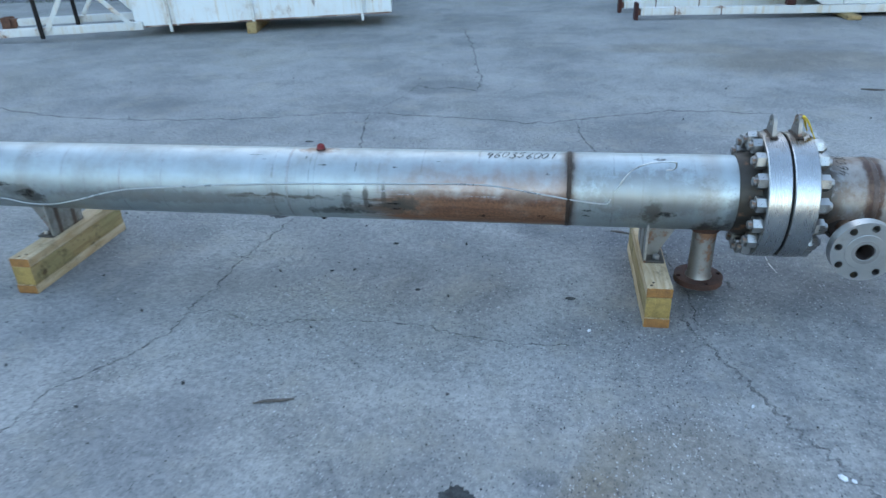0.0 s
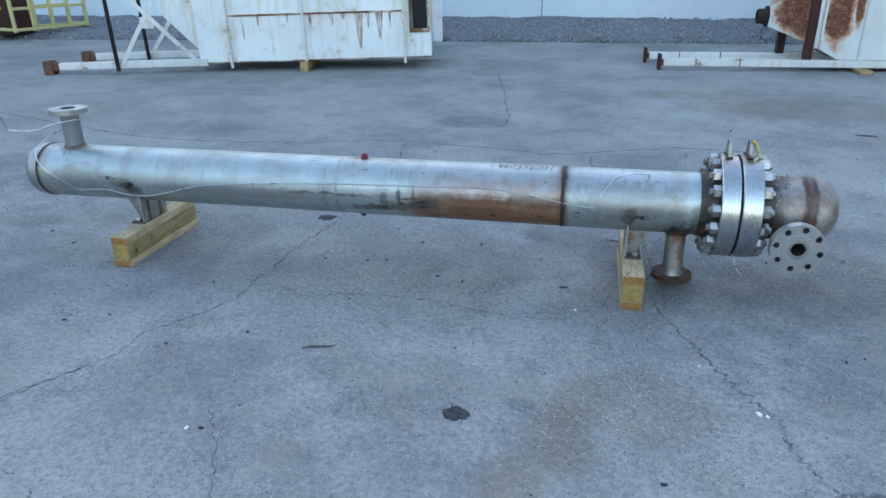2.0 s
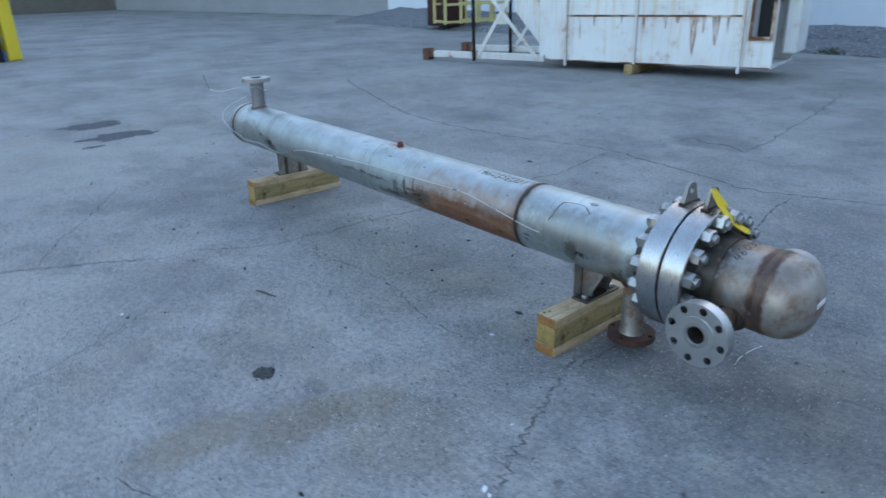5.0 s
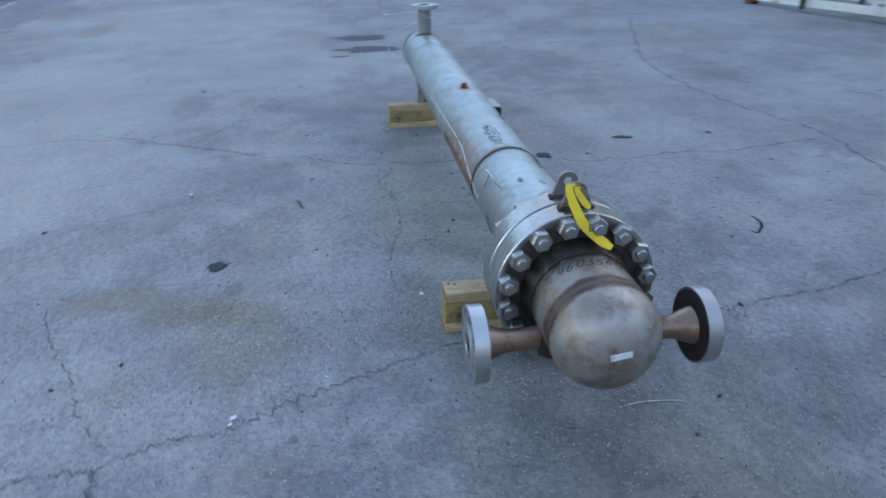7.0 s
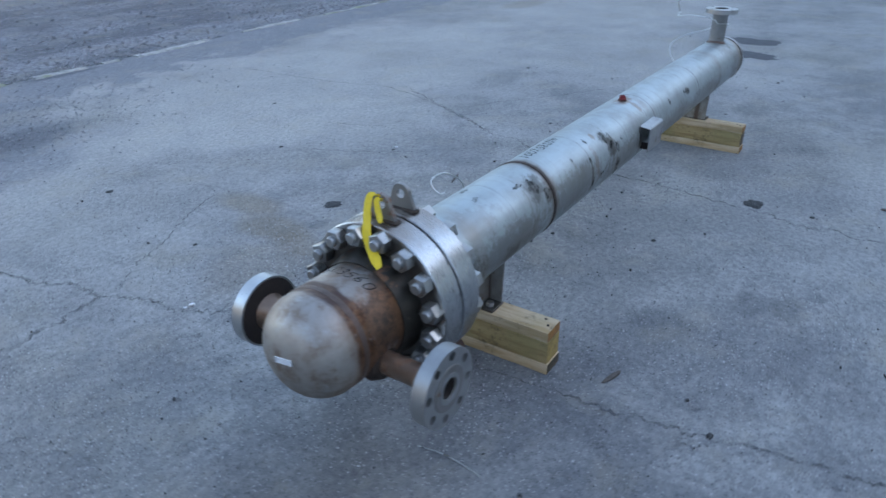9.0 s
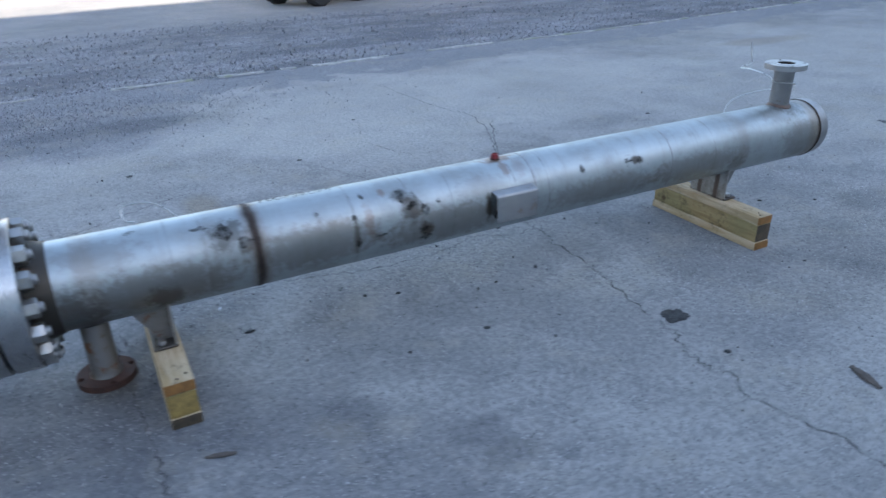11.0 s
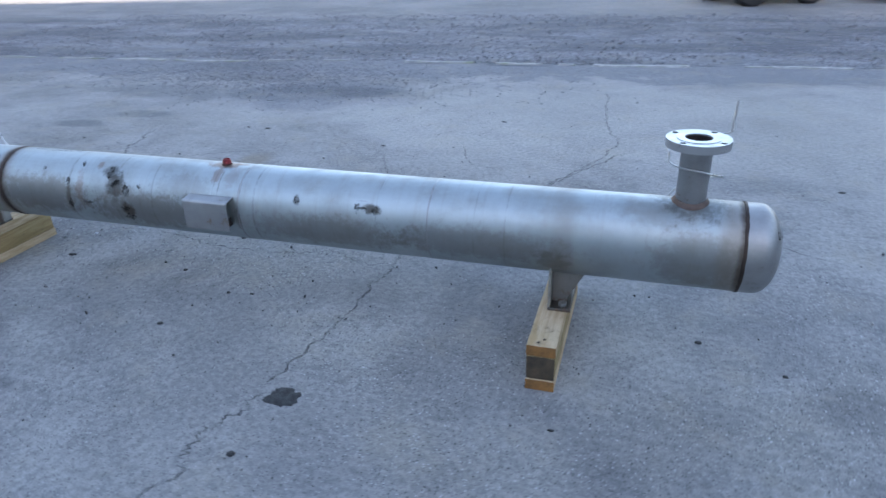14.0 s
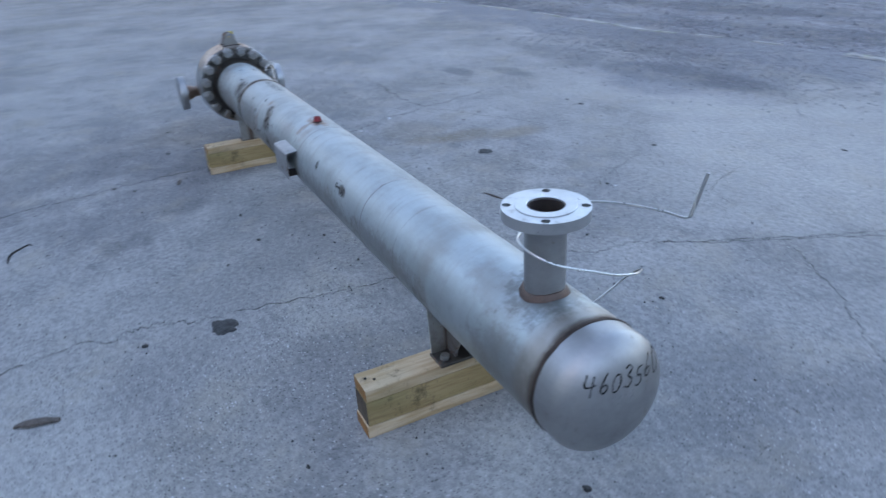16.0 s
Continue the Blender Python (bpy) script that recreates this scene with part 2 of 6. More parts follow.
    # dark stains; those under the exchanger and its west block paint in contact shade
    for cx, cy, rx, ry, k in ((0.88, -1.07, 0.055, 0.04, 0.5), (0.48, 0.87, 0.09, 0.06, 0.45), (0.34, 0.95, 0.04, 0.03, 0.5), (0.46, 0.72, 0.05, 0.03, 0.3), (-4.5, -0.45, 0.6, 0.4, 0.3), (0.0, 3.25, 0.45, 0.25, 0.4), (0.82, 0.52, 0.14, 0.1, 0.35), (0.51, 0.75, 0.09, 0.06, 0.35), (-0.95, 0.15, 0.35, 0.4, 0.35), (-0.9, 0.62, 0.6, 0.35, 0.25), (1.85, 0.55, 0.5, 0.4, 0.3), (-1.5, 0.35, 0.3, 0.3, 0.2), (0.3, -0.1, 0.9, 0.2, 0.2), (-2.2, 0.2, 0.2, 0.12, 0.3), (-2.9, -0.4, 0.35, 0.15, 0.25), (-1.7, 1.3, 0.3, 0.15, 0.25), (0.1, 1.5, 0.25, 0.12, 0.25), (-0.35, -1.0, 0.3, 0.14, 0.2), (-1.9, -1.7, 0.35, 0.15, 0.2), (0.2, -1.45, 0.1, 0.06, 0.3),  (2.68, -2.08, 0.24, 0.1, 0.6), (2.36, -2.42, 0.22, 0.12, 0.55), (2.7, -3.2, 0.8, 0.3, 0.5), (1.6, -3.3, 0.7, 0.28, 0.4), (0.9, -3.5, 0.5, 0.18, 0.4), (2.0, -3.9, 0.8, 0.25, 0.5), (-0.3, 2.4, 0.25, 0.2, 0.3), (-2.6, 2.6, 0.7, 0.35, 0.3), (-4.66, -8.0, 1.2, 0.3, 0.6), (-0.15, -7.5, 0.5, 0.3, 0.5), (-6.9, -8.2, 1.2, 0.3, 0.5), (-0.15, -4.92, 0.38, 0.08, 0.95), (1.0, -3.45, 0.35, 0.2, 0.5), (2.75, -4.5, 0.6, 0.3, 0.5), (1.46, -3.54, 0.5, 0.2, 0.5), (0.06, -8.0, 0.8, 0.3, 0.4), (2.0, 0.0, 0.6, 0.3, 0.45), (1.4, 0.3, 0.35, 0.25, 0.3)):
        base = g.mix(g.math("MULTIPLY", g.near(x, y, cx, cy, rx, ry, warp), k), base, (0.085, 0.09, 0.1))
    # grit: dark pits, pale chips
    pits = g.math("MULTIPLY", g.step(fine, 0.42, 0.3), g.step(tone, 0.3, 0.8))
    base = g.mix(g.math("MULTIPLY", pits, 0.75), base, (0.07, 0.072, 0.078))
    chips = g.math("MULTIPLY", g.step(chip, 0.32, 0.2), g.step(tone, 0.72, 0.8))
    base = g.mix(g.math("MULTIPLY", chips, g.math("ADD", g.math("MULTIPLY", coarse, 0.5), 0.18)), base, (0.44, 0.44, 0.43))
    dark = g.math("MULTIPLY", g.step(chip, 0.4, 0.25), g.step(tone, 0.22, 0.15))
    base = g.mix(g.math("MULTIPLY", dark, 0.5), base, (0.1, 0.1, 0.105))
    base = g.mix(1.0, base, g.mix(g.step(grain, 0.3, 0.72), (0.88, 0.88, 0.88), (1.08, 1.08, 1.08)), "MULTIPLY")
    # clumped, pocked skin
    clump, pock = g.noise(42, 6, 0.72), g.noise(17, 7, 0.7)
    base = g.mix(1.0, base, g.mix(g.step(clump, 0.36, 0.64), (0.8, 0.805, 0.815), (1.15, 1.145, 1.13)), "MULTIPLY")
    base = g.mix(g.step(pock, 0.6, 0.7, 0.0, 0.45), base, (0.14, 0.142, 0.148))
    tan = g.step(g.noise(2.6, 8, 0.7), 0.5, 0.66, 0.0, 0.28)
    base = g.mix(tan, base, (0.3, 0.272, 0.215))
    # scattered single specks, dark and pale
    for scale, size, most in ((110, 0.34, 0.8), (62, 0.24, 0.75), (34, 0.15, 0.8), (21, 0.07, 0.8)):
        speck = g.voronoi(scale, "Distance")
        kind = g.node("ShaderNodeSeparateColor", {0: g.voronoi(scale, "Color")})
        spot = g.step(g.math("ADD", speck, g.math("MULTIPLY", g.math("SUBTRACT", fine, 0.5), 0.12)), size, size * 0.6)
        base = g.mix(g.math("MULTIPLY", g.math("MULTIPLY", spot, g.step(kind.outputs[0], most - 0.12, most - 0.02)), g.math("ADD", 0.5, g.math("MULTIPLY", worn, 0.35))), base, (0.05, 0.052, 0.057))
        base = g.mix(g.math("MULTIPLY", g.math("MULTIPLY", spot, g.step(kind.outputs[1], 0.84, 0.9)), g.math("ADD", 0.2, g.math("MULTIPLY", worn, 0.5))), base, (0.52, 0.52, 0.51))
    height = g.math("ADD", g.math("MULTIPLY", grain, 0.6), g.math("MULTIPLY", fine, 0.4))
    height = g.math("ADD", height, g.math("MULTIPLY", chips, 0.5))
    height = g.math("ADD", height, g.math("MULTIPLY", g.math("MULTIPLY", g.noise(26, 6, 0.8), stony), 1.6))
    height = g.math("ADD", height, g.math("ADD", g.math("MULTIPLY", clump, 1.1), g.math("MULTIPLY", g.step(pock, 0.68, 0.56), 0.9)))
    n1 = g.bump(blot, 0.06, 0.008)
    n2 = g.bump(height, g.math("ADD", g.math("MULTIPLY", coarse, 0.45), 0.36), 0.0055, n1)
    return g.done(base, g.step(blot, 0.3, 0.7, 0.82, 0.96), 0.0, n2, 0.3)


def make_steel(name, low=0.33, high=0.52, base=(0.5, 0.5, 0.49), rust=0.0, grime=0.5):
    """Pickled stainless with rub marks, dull patches and a rust share."""
    s = Mat(name)
    big, mid, fine = s.noise(5.5, 6, 0.6), s.noise(22, 7, 0.65), s.noise(140, 3)
    brushed = s.noise(30, 5, 0.6, s.stretch(0.25, 9, 9))
    col = s.mix(s.step(big, 0.35, 0.68), base, tuple(c * 0.78 for c in base))
    col = s.mix(s.math("MULTIPLY", s.step(mid, 0.6, 0.72), grime), col, (0.22, 0.2, 0.17))
    rusty = s.step(s.math("ADD", mid, s.math("MULTIPLY", big, 0.5)), 1.05 - rust, 1.2 - rust)
    col = s.mix(rusty, col, s.mix(fine, (0.12, 0.05, 0.025), (0.24, 0.12, 0.06)))
    rough = s.step(s.math("ADD", s.math("MULTIPLY", brushed, 0.5), s.math("MULTIPLY", mid, 0.5)), 0.3, 0.7, low, high)
    rough = s.math("ADD", rough, s.math("MULTIPLY", rusty, 0.3), 0, True)
    return s.done(col, rough, s.math("SUBTRACT", 0.88, s.math("MULTIPLY", rusty, 0.8)), s.bump(s.math("ADD", brushed, s.math("MULTIPLY", fine, 0.4)), 0.08, 0.003))


def make_shell():
    """The long shell: ring marks, heat tint at the seams, brown rust along one flank and grime. Wire shadow and
    lower-flank shade are painted in.
    """
    s = Mat("stainless_shell")
    x, y, z = s.xyz()
    ang = s.math("MULTIPLY", s.math("ARCTAN2", s.math("MULTIPLY", y, -1.0), s.math("SUBTRACT", z, 0.4)), 57.2958)
    big, mid, fine = s.noise(4.5, 6, 0.6), s.noise(19, 7, 0.65), s.noise(120, 3)
    along = s.noise(7, 6, 0.65, s.stretch(0.5, 6, 6))
    hoop = s.noise(3, 6, 0.7, s.stretch(10, 0.7, 0.7))
    base = s.mix(s.step(big, 0.32, 0.7), (0.41, 0.455, 0.46), (0.33, 0.365, 0.367))
    base = s.mix(s.math("MULTIPLY", s.step(hoop, 0.5, 0.68), 0.3), base, (0.31, 0.305, 0.285))
    wob = s.math("MULTIPLY", s.math("SUBTRACT", mid, 0.5), 0.03)
    xw = s.math("ADD", x, wob)
    # ring marks of the tube bundle
    for cx, w, k in ((-0.165, 0.006, 0.45), (-0.106, 0.008, 0.6), (-0.02, 0.004, 0.5), (0.0, 0.003, 0.35), (0.41, 0.005, 0.35), (0.618, 0.006, 0.4), (-0.797, 0.004, 0.65), (-0.62, 0.004, 0.25), (-1.05, 0.004, 0.3), (-0.95, 0.004, 0.2), (1.1, 0.005, 0.3), (1.2, 0.005, 0.25), (0.25, 0.005, 0.25)):
        d = s.math("ABSOLUTE", s.math("SUBTRACT", s.math("ADD", x, s.math("MULTIPLY", wob, 0.25)), cx))
        band = s.math("MULTIPLY", s.step(d, w, w * 0.3), s.step(mid, 0.36, 0.6))
        base = s.mix(s.math("MULTIPLY", band, k), base, (0.13, 0.12, 0.1))
    # girth seam and the ends: burnt brown tint
    rusty = None
    for cx, w, k, tint in ((0.945, 0.045, 0.6, (0.16, 0.115, 0.085)), (0.945, 0.022, 0.95, (0.045, 0.032, 0.026)), (-1.73, 0.075, 0.5, (0.27, 0.2, 0.14)), (-1.747, 0.026, 0.85, (0.075, 0.052, 0.038)), (1.56, 0.05, 0.6, (0.2, 0.14, 0.1)), (1.43, 0.05, 0.3, (0.25, 0.18, 0.12)), (-1.23, 0.05, 0.25, (0.2, 0.17, 0.13))):
        d = s.math("ABSOLUTE", s.math("SUBTRACT", xw, cx))
        base = s.mix(s.math("MULTIPLY", s.step(d, w, w * 0.25), k), base, tint)
    # rust flank between x 0.18 and the girth seam
    flank = s.math("MULTIPLY", s.step(s.math("ADD", x, s.math("MULTIPLY", s.math("SUBTRACT", along, 0.5), 0.4)), 0.12, 0.36), s.step(xw, 0.96, 0.93))
    angw = s.math("ADD", ang, s.math("MULTIPLY", s.math("SUBTRACT", mid, 0.5), 22.0))
    low_side = s.math("MULTIPLY", s.step(angw, 72.0, 92.0), s.step(angw, 165.0, 130.0))
    haze = s.math("MULTIPLY", s.math("MULTIPLY", s.step(x, 0.12, 0.5), s.step(xw, 0.96, 0.93)), s.math("MULTIPLY", s.step(angw, 20.0, 66.0), s.step(angw, 160.0, 130.0)))
    base = s.mix(s.math("MULTIPLY", haze, s.step(mid, 0.3, 0.65, 0.5, 0.9)), base, (0.29, 0.2, 0.165))
    brown = s.mix(s.step(s.math("ADD", s.math("MULTIPLY", fine, 0.4), s.math("MULTIPLY", along, 0.6)), 0.35, 0.65), (0.1, 0.043, 0.024), (0.21, 0.1, 0.052))
    rust = s.math("MULTIPLY", flank, low_side)
    base = s.mix(rust, base, brown)
    # general dirt in uneven patches
    dirt = s.math("MULTIPLY", s.step(s.math("ADD", s.math("MULTIPLY", big, 0.8), s.math("MULTIPLY", mid, 0.5)), 0.6, 0.9), 0.34)
    base = s.mix(dirt, base, (0.29, 0.27, 0.23))
    # soft grease and grime patches; dark patches by bracket, saddles and bottom nozzle
    arc = s.math("MULTIPLY", ang, 0.1365 / 57.2958)
    rag = s.math("MULTIPLY", s.math("SUBTRACT", s.noise(30, 8, 0.75), 0.5), 2.6)
    for cx, a, rx, ry, k in ((0.41, -62, 0.04, 0.05, 0.75), (0.36, -100, 0.03, 0.03, 0.9), (0.44, -40, 0.035, 0.03, 0.6), (1.03, -45, 0.06, 0.05, 0.6), (0.985, -65, 0.025, 0.03, 0.5), (0.62, -90, 0.012, 0.06, 0.6),
                             (-0.6, -62, 0.035, 0.018, 0.85), (-0.33, -60, 0.012, 0.02, 0.6), (-0.1, -95, 0.012, 0.05, 0.4), (0.104, -88, 0.013, 0.05, 0.95), (-1.26, 96, 0.09, 0.03, 0.4), (-1.2, 110, 0.05, 0.04, 0.75), (1.235, 103, 0.035, 0.05, 0.7),
                             (0.24, 113, 0.16, 0.03, 0.6), (0.2, 92, 0.012, 0.05, 0.7), (0.27, 88, 0.01, 0.05, 0.6), (0.35, 100, 0.05, 0.03, 0.8), (0.13, 100, 0.02, 0.04, 0.5), (0.31, 103, 0.06, 0.02, 0.85), (0.08, 120, 0.12, 0.02, 0.6), (1.45, 155, 0.08, 0.09, 0.85), (-1.6, 0, 0.1, 0.09, 0.5), (1.53, 110, 0.05, 0.1, 0.45), (1.5, -120, 0.1, 0.12, 0.6), (-1.2, -115, 0.06, 0.04, 0.35), (1.24, -115, 0.06, 0.05, 0.7)):
        base = s.mix(s.math("MULTIPLY", s.near(x, arc, cx, a * 0.1365 / 57.2958, rx, ry, rag), k), base, (0.055, 0.047, 0.038))
    # brown grime film, strengthened on the lower north flank to paint in its shade
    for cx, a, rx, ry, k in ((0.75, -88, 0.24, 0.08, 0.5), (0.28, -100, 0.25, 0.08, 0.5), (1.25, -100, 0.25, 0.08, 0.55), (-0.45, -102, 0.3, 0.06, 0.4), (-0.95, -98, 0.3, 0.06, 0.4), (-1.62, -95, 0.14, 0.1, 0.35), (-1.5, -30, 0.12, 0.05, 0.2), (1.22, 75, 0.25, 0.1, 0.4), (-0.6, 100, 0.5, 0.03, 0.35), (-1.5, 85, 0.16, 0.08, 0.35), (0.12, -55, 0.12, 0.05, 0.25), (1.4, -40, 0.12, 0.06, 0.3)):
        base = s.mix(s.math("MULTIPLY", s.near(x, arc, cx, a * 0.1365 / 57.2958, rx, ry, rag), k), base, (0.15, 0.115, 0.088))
    for cx, a, rx, ry, k in ((0.0, 0, 0.07, 0.035, 0.7), (0.0, -28, 0.02, 0.05, 0.5), (0.57, -70, 0.02, 0.06, 0.4), (0.5, -30, 0.012, 0.02, 0.5), (-0.06, -30, 0.03, 0.05, 0.25)):
        base = s.mix(s.math("MULTIPLY", s.near(x, arc, cx, a * 0.1365 / 57.2958, rx, ry, rag), k), base, (0.22, 0.12, 0.07))
    # the wire's shadow, painted as a dark line just below it
    wire_shadow = s.math("MULTIPLY", s.step(s.math("ABSOLUTE", s.math("SUBTRACT", angw, 93.0)), 4.0, 1.0), s.math("MULTIPLY", s.step(x, -0.42, -0.25), s.step(x, 0.5, 0.2)))
    base = s.mix(s.math("MULTIPLY", wire_shadow, s.step(along, 0.4, 0.55, 0.0, 0.75)), base, (0.09, 0.07, 0.05))
    rough = s.step(s.math("ADD", s.math("MULTIPLY", along, 0.6), s.math("MULTIPLY", mid, 0.4)), 0.32, 0.66, 0.4, 0.53)
    rough = s.math("ADD", rough, s.math("MULTIPLY", s.math("MAXIMUM", rust, dirt), 0.3), 0, True)
    metal = s.math("SUBTRACT", 0.9, s.math("ADD", s.math("MULTIPLY", rust, 0.65), s.math("MULTIPLY", dirt, 0.4)), 0, True)
    n = s.bump(s.math("ADD", big, s.math("MULTIPLY", hoop, 0.5)), 0.09, 0.006)
    n = s.bump(s.math("ADD", along, s.math("MULTIPLY", fine, 0.3)), 0.05, 0.002, n)
    return s.done(base, rough, metal, n)


def make_bonnet():
    s = Mat("heat_tinted_bonnet")
    x, y, z = s.xyz()
    big, mid, fine = s.noise(7, 6, 0.6), s.noise(24, 7, 0.65), s.noise(130, 3)
    base = s.mix(s.step(big, 0.35, 0.65), (0.4, 0.372, 0.34), (0.26, 0.22, 0.19))
    xw = s.math("ADD", x, s.math("MULTIPLY", s.math("SUBTRACT", mid, 0.5), 0.04))
    base = s.mix(s.math("MULTIPLY", s.step(s.math("ABSOLUTE", s.math("SUBTRACT", xw, 1.948)), 0.035, 0.018), 0.95), base, (0.085, 0.05, 0.04))
    low = s.step(s.math("ADD", z, s.math("MULTIPLY", s.math("SUBTRACT", mid, 0.5), 0.12)), 0.42, 0.3)
    brown = s.math("MULTIPLY", low, s.step(xw, 2.04, 1.96))
    base = s.mix(s.math("MULTIPLY", brown, 0.85), base, s.mix(s.noise(35, 7, 0.8), (0.07, 0.032, 0.017), (0.27, 0.15, 0.085)))
    # near-black beside the flange: grime with the shade there painted in
    base = s.mix(s.math("MULTIPLY", s.step(xw, 1.88, 1.8), 0.9), base, (0.035, 0.026, 0.02))
    north = s.math("MULTIPLY", s.math("MULTIPLY", s.step(s.math("ADD", y, s.math("MULTIPLY", s.math("SUBTRACT", mid, 0.5), 0.1)), 0.05, 0.1), s.step(xw, 2.0, 1.95)), 0.85)
    base = s.mix(north, base, s.mix(s.step(s.noise(18, 9, 0.85), 0.38, 0.62), (0.035, 0.016, 0.009), (0.22, 0.105, 0.05)))
    base = s.mix(s.step(s.noise(14, 8, 0.75), 0.48, 0.66, 0.0, 0.65), base, (0.2, 0.13, 0.09))
    base = s.mix(s.step(s.noise(9, 8, 0.7, s.stretch(1.5, 1, 1)), 0.55, 0.68, 0.0, 0.5), base, (0.4, 0.41, 0.41))
    rough = s.step(mid, 0.3, 0.7, 0.45, 0.62)
    return s.done(base, s.math("ADD", rough, s.math("MULTIPLY", brown, 0.15)), s.math("SUBTRACT", 0.85, s.math("MULTIPLY", brown, 0.45)), s.bump(s.math("ADD", big, s.math("MULTIPLY", fine, 0.3)), 0.12, 0.004))


def make_web():
    """Saddle plate, burnt brown where the gussets are welded behind it."""
    s = Mat("saddle_plate_steel")
    x, y, z = s.xyz()
    mid, fine = s.noise(18, 7, 0.65), s.noise(120, 3)
    base = s.mix(s.step(mid, 0.35, 0.65), (0.42, 0.41, 0.38), (0.3, 0.28, 0.25))
    d = s.math("ABSOLUTE", s.math("SUBTRACT", s.math("ABSOLUTE", s.math("ADD", y, s.math("MULTIPLY", s.math("SUBTRACT", mid, 0.5), 0.015))), 0.048))
    burnt = s.step(d, 0.017, 0.007)
    base = s.mix(s.math("MULTIPLY", burnt, 0.9), base, s.mix(fine, (0.06, 0.035, 0.025), (0.14, 0.085, 0.055)))
    base = s.mix(s.step(s.noise(30, 8, 0.75), 0.55, 0.68, 0.0, 0.7), base, (0.13, 0.075, 0.045))
    return s.done(base, s.step(mid, 0.3, 0.7, 0.4, 0.6), s.math("SUBTRACT", 0.8, s.math("MULTIPLY", burnt, 0.4)), s.bump(mid, 0.1, 0.003))


def make_flange():
    """Machined rim with a stained top; faces darkened by grime and painted shade."""
    s = Mat("stained_flange")
    x, y, z = s.xyz()
    zz = s.math("SUBTRACT", z, 0.4)
    r = s.math("SQRT", s.math("ADD", s.math("MULTIPLY", y, y), s.math("MULTIPLY", zz, zz)))
    mid, fine = s.noise(16, 7, 0.65), s.noise(120, 3)
    brushed = s.noise(40, 4, 0.6, s.stretch(10, 0.8, 0.8))
    base = s.mix(s.step(mid, 0.3, 0.7), (0.47, 0.48, 0.485), (0.39, 0.395, 0.39))
    top = s.math("MULTIPLY", s.step(s.math("ADD", z, s.math("MULTIPLY", mid, 0.05)), 0.6, 0.65), 0.7)
    base = s.mix(top, base, (0.3, 0.225, 0.17))
    # grime on the faces, deepened to paint the shade between the nuts
    face = s.step(s.math("ADD", r, s.math("MULTIPLY", s.math("SUBTRACT", mid, 0.5), 0.03)), 0.2215, 0.2)
    base = s.mix(s.math("MULTIPLY", face, 0.85), base, s.mix(mid, (0.025, 0.019, 0.015), (0.11, 0.09, 0.072)))
    return s.done(base, s.math("ADD", s.step(brushed, 0.3, 0.7, 0.24, 0.36), s.math("MULTIPLY", face, 0.25)), 1.0, s.bump(s.math("ADD", brushed, s.math("MULTIPLY", fine, 0.3)), 0.07, 0.002))


def make_painted(name, paint, rust_share, streaks=True):
    """Old gloss paint on steel, rust breaking through and running down."""
    s = Mat(name)
    mid, fine = s.noise(3.5, 8, 0.68), s.noise(40, 5, 0.7)
    run = s.noise(5, 6, 0.7, s.stretch(3.2, 3.2, 0.16))
    col = s.mix(s.step(s.noise(0.9, 5), 0.35, 0.7), paint, tuple(c * 0.86 for c in paint))
    col = s.mix(s.math("MULTIPLY", s.step(run, 0.5, 0.7), 0.6 if streaks else 0.1), col, (0.5, 0.36, 0.19))
    spot = s.math("ADD", s.math("MULTIPLY", mid, 0.62), s.math("MULTIPLY", s.noise(70, 6, 0.85), 0.38))
    col = s.mix(s.step(spot, 0.66 - rust_share, 0.8 - rust_share, 0.0, 0.55), col, (0.42, 0.25, 0.13))
    r = s.step(spot, 0.735 - rust_share, 0.8 - rust_share)
    col = s.mix(r, col, s.mix(fine, (0.05, 0.017, 0.008), (0.2, 0.072, 0.027)))
    return s.done(col, s.math("ADD", 0.4, s.math("MULTIPLY", r, 0.5)), 0.0, s.bump(s.math("ADD", fine, r), 0.15, 0.004))


def make_wood(name, pale, dark, green=0.0):
    s = Mat(name)
    ring = s.noise(9, 6, 0.6, s.stretch(5, 0.55, 5), 0.6)
    fibre = s.noise(60, 4, 0.7, s.stretch(3, 0.12, 3))
    knot = s.voronoi(5.5, "Distance", s.stretch(1, 0.7, 1))
    col = s.mix(s.step(ring, 0.35, 0.68), pale, dark)
    col = s.mix(s.step(fibre, 0.5, 0.75, 0.0, 0.5), col, tuple(c * 0.6 for c in dark))
    col = s.mix(s.step(s.noise(3.3, 5), 0.48, 0.68, 0.0, green), col, (0.2, 0.19, 0.085))
    col = s.mix(s.step(s.noise(11, 9, 0.8), 0.55 - 0.06 * green, 0.68 - 0.04 * green, 0.0, 0.55 + 0.4 * green), col, (0.075, 0.058, 0.032))
    col = s.mix(s.step(knot, 0.09, 0.04, 0.0, 0.75), col, (0.08, 0.045, 0.02))
    return s.done(col, 0.8, 0.0, s.bump(s.math("ADD", fibre, ring), 0.3, 0.003), 0.25)


def make_plain(name, color, rough=0.6, metal=0.0, vary=0.25, scale=12.0, bump=0.1):
    s = Mat(name)
    n, f = s.noise(scale, 6, 0.65), s.noise(scale * 9, 3)
    col = s.mix(s.step(s.math("ADD", s.math("MULTIPLY", n, 0.7), s.math("MULTIPLY", f, 0.3)), 0.3, 0.7), tuple(c * (1 - vary) for c in color), tuple(min(1, c * (1 + vary)) for c in color))
    return s.done(col, s.step(n, 0.3, 0.7, max(0.05, rough - 0.08), min(1, rough + 0.08)), metal, s.bump(s.math("ADD", n, f), bump, 0.003))


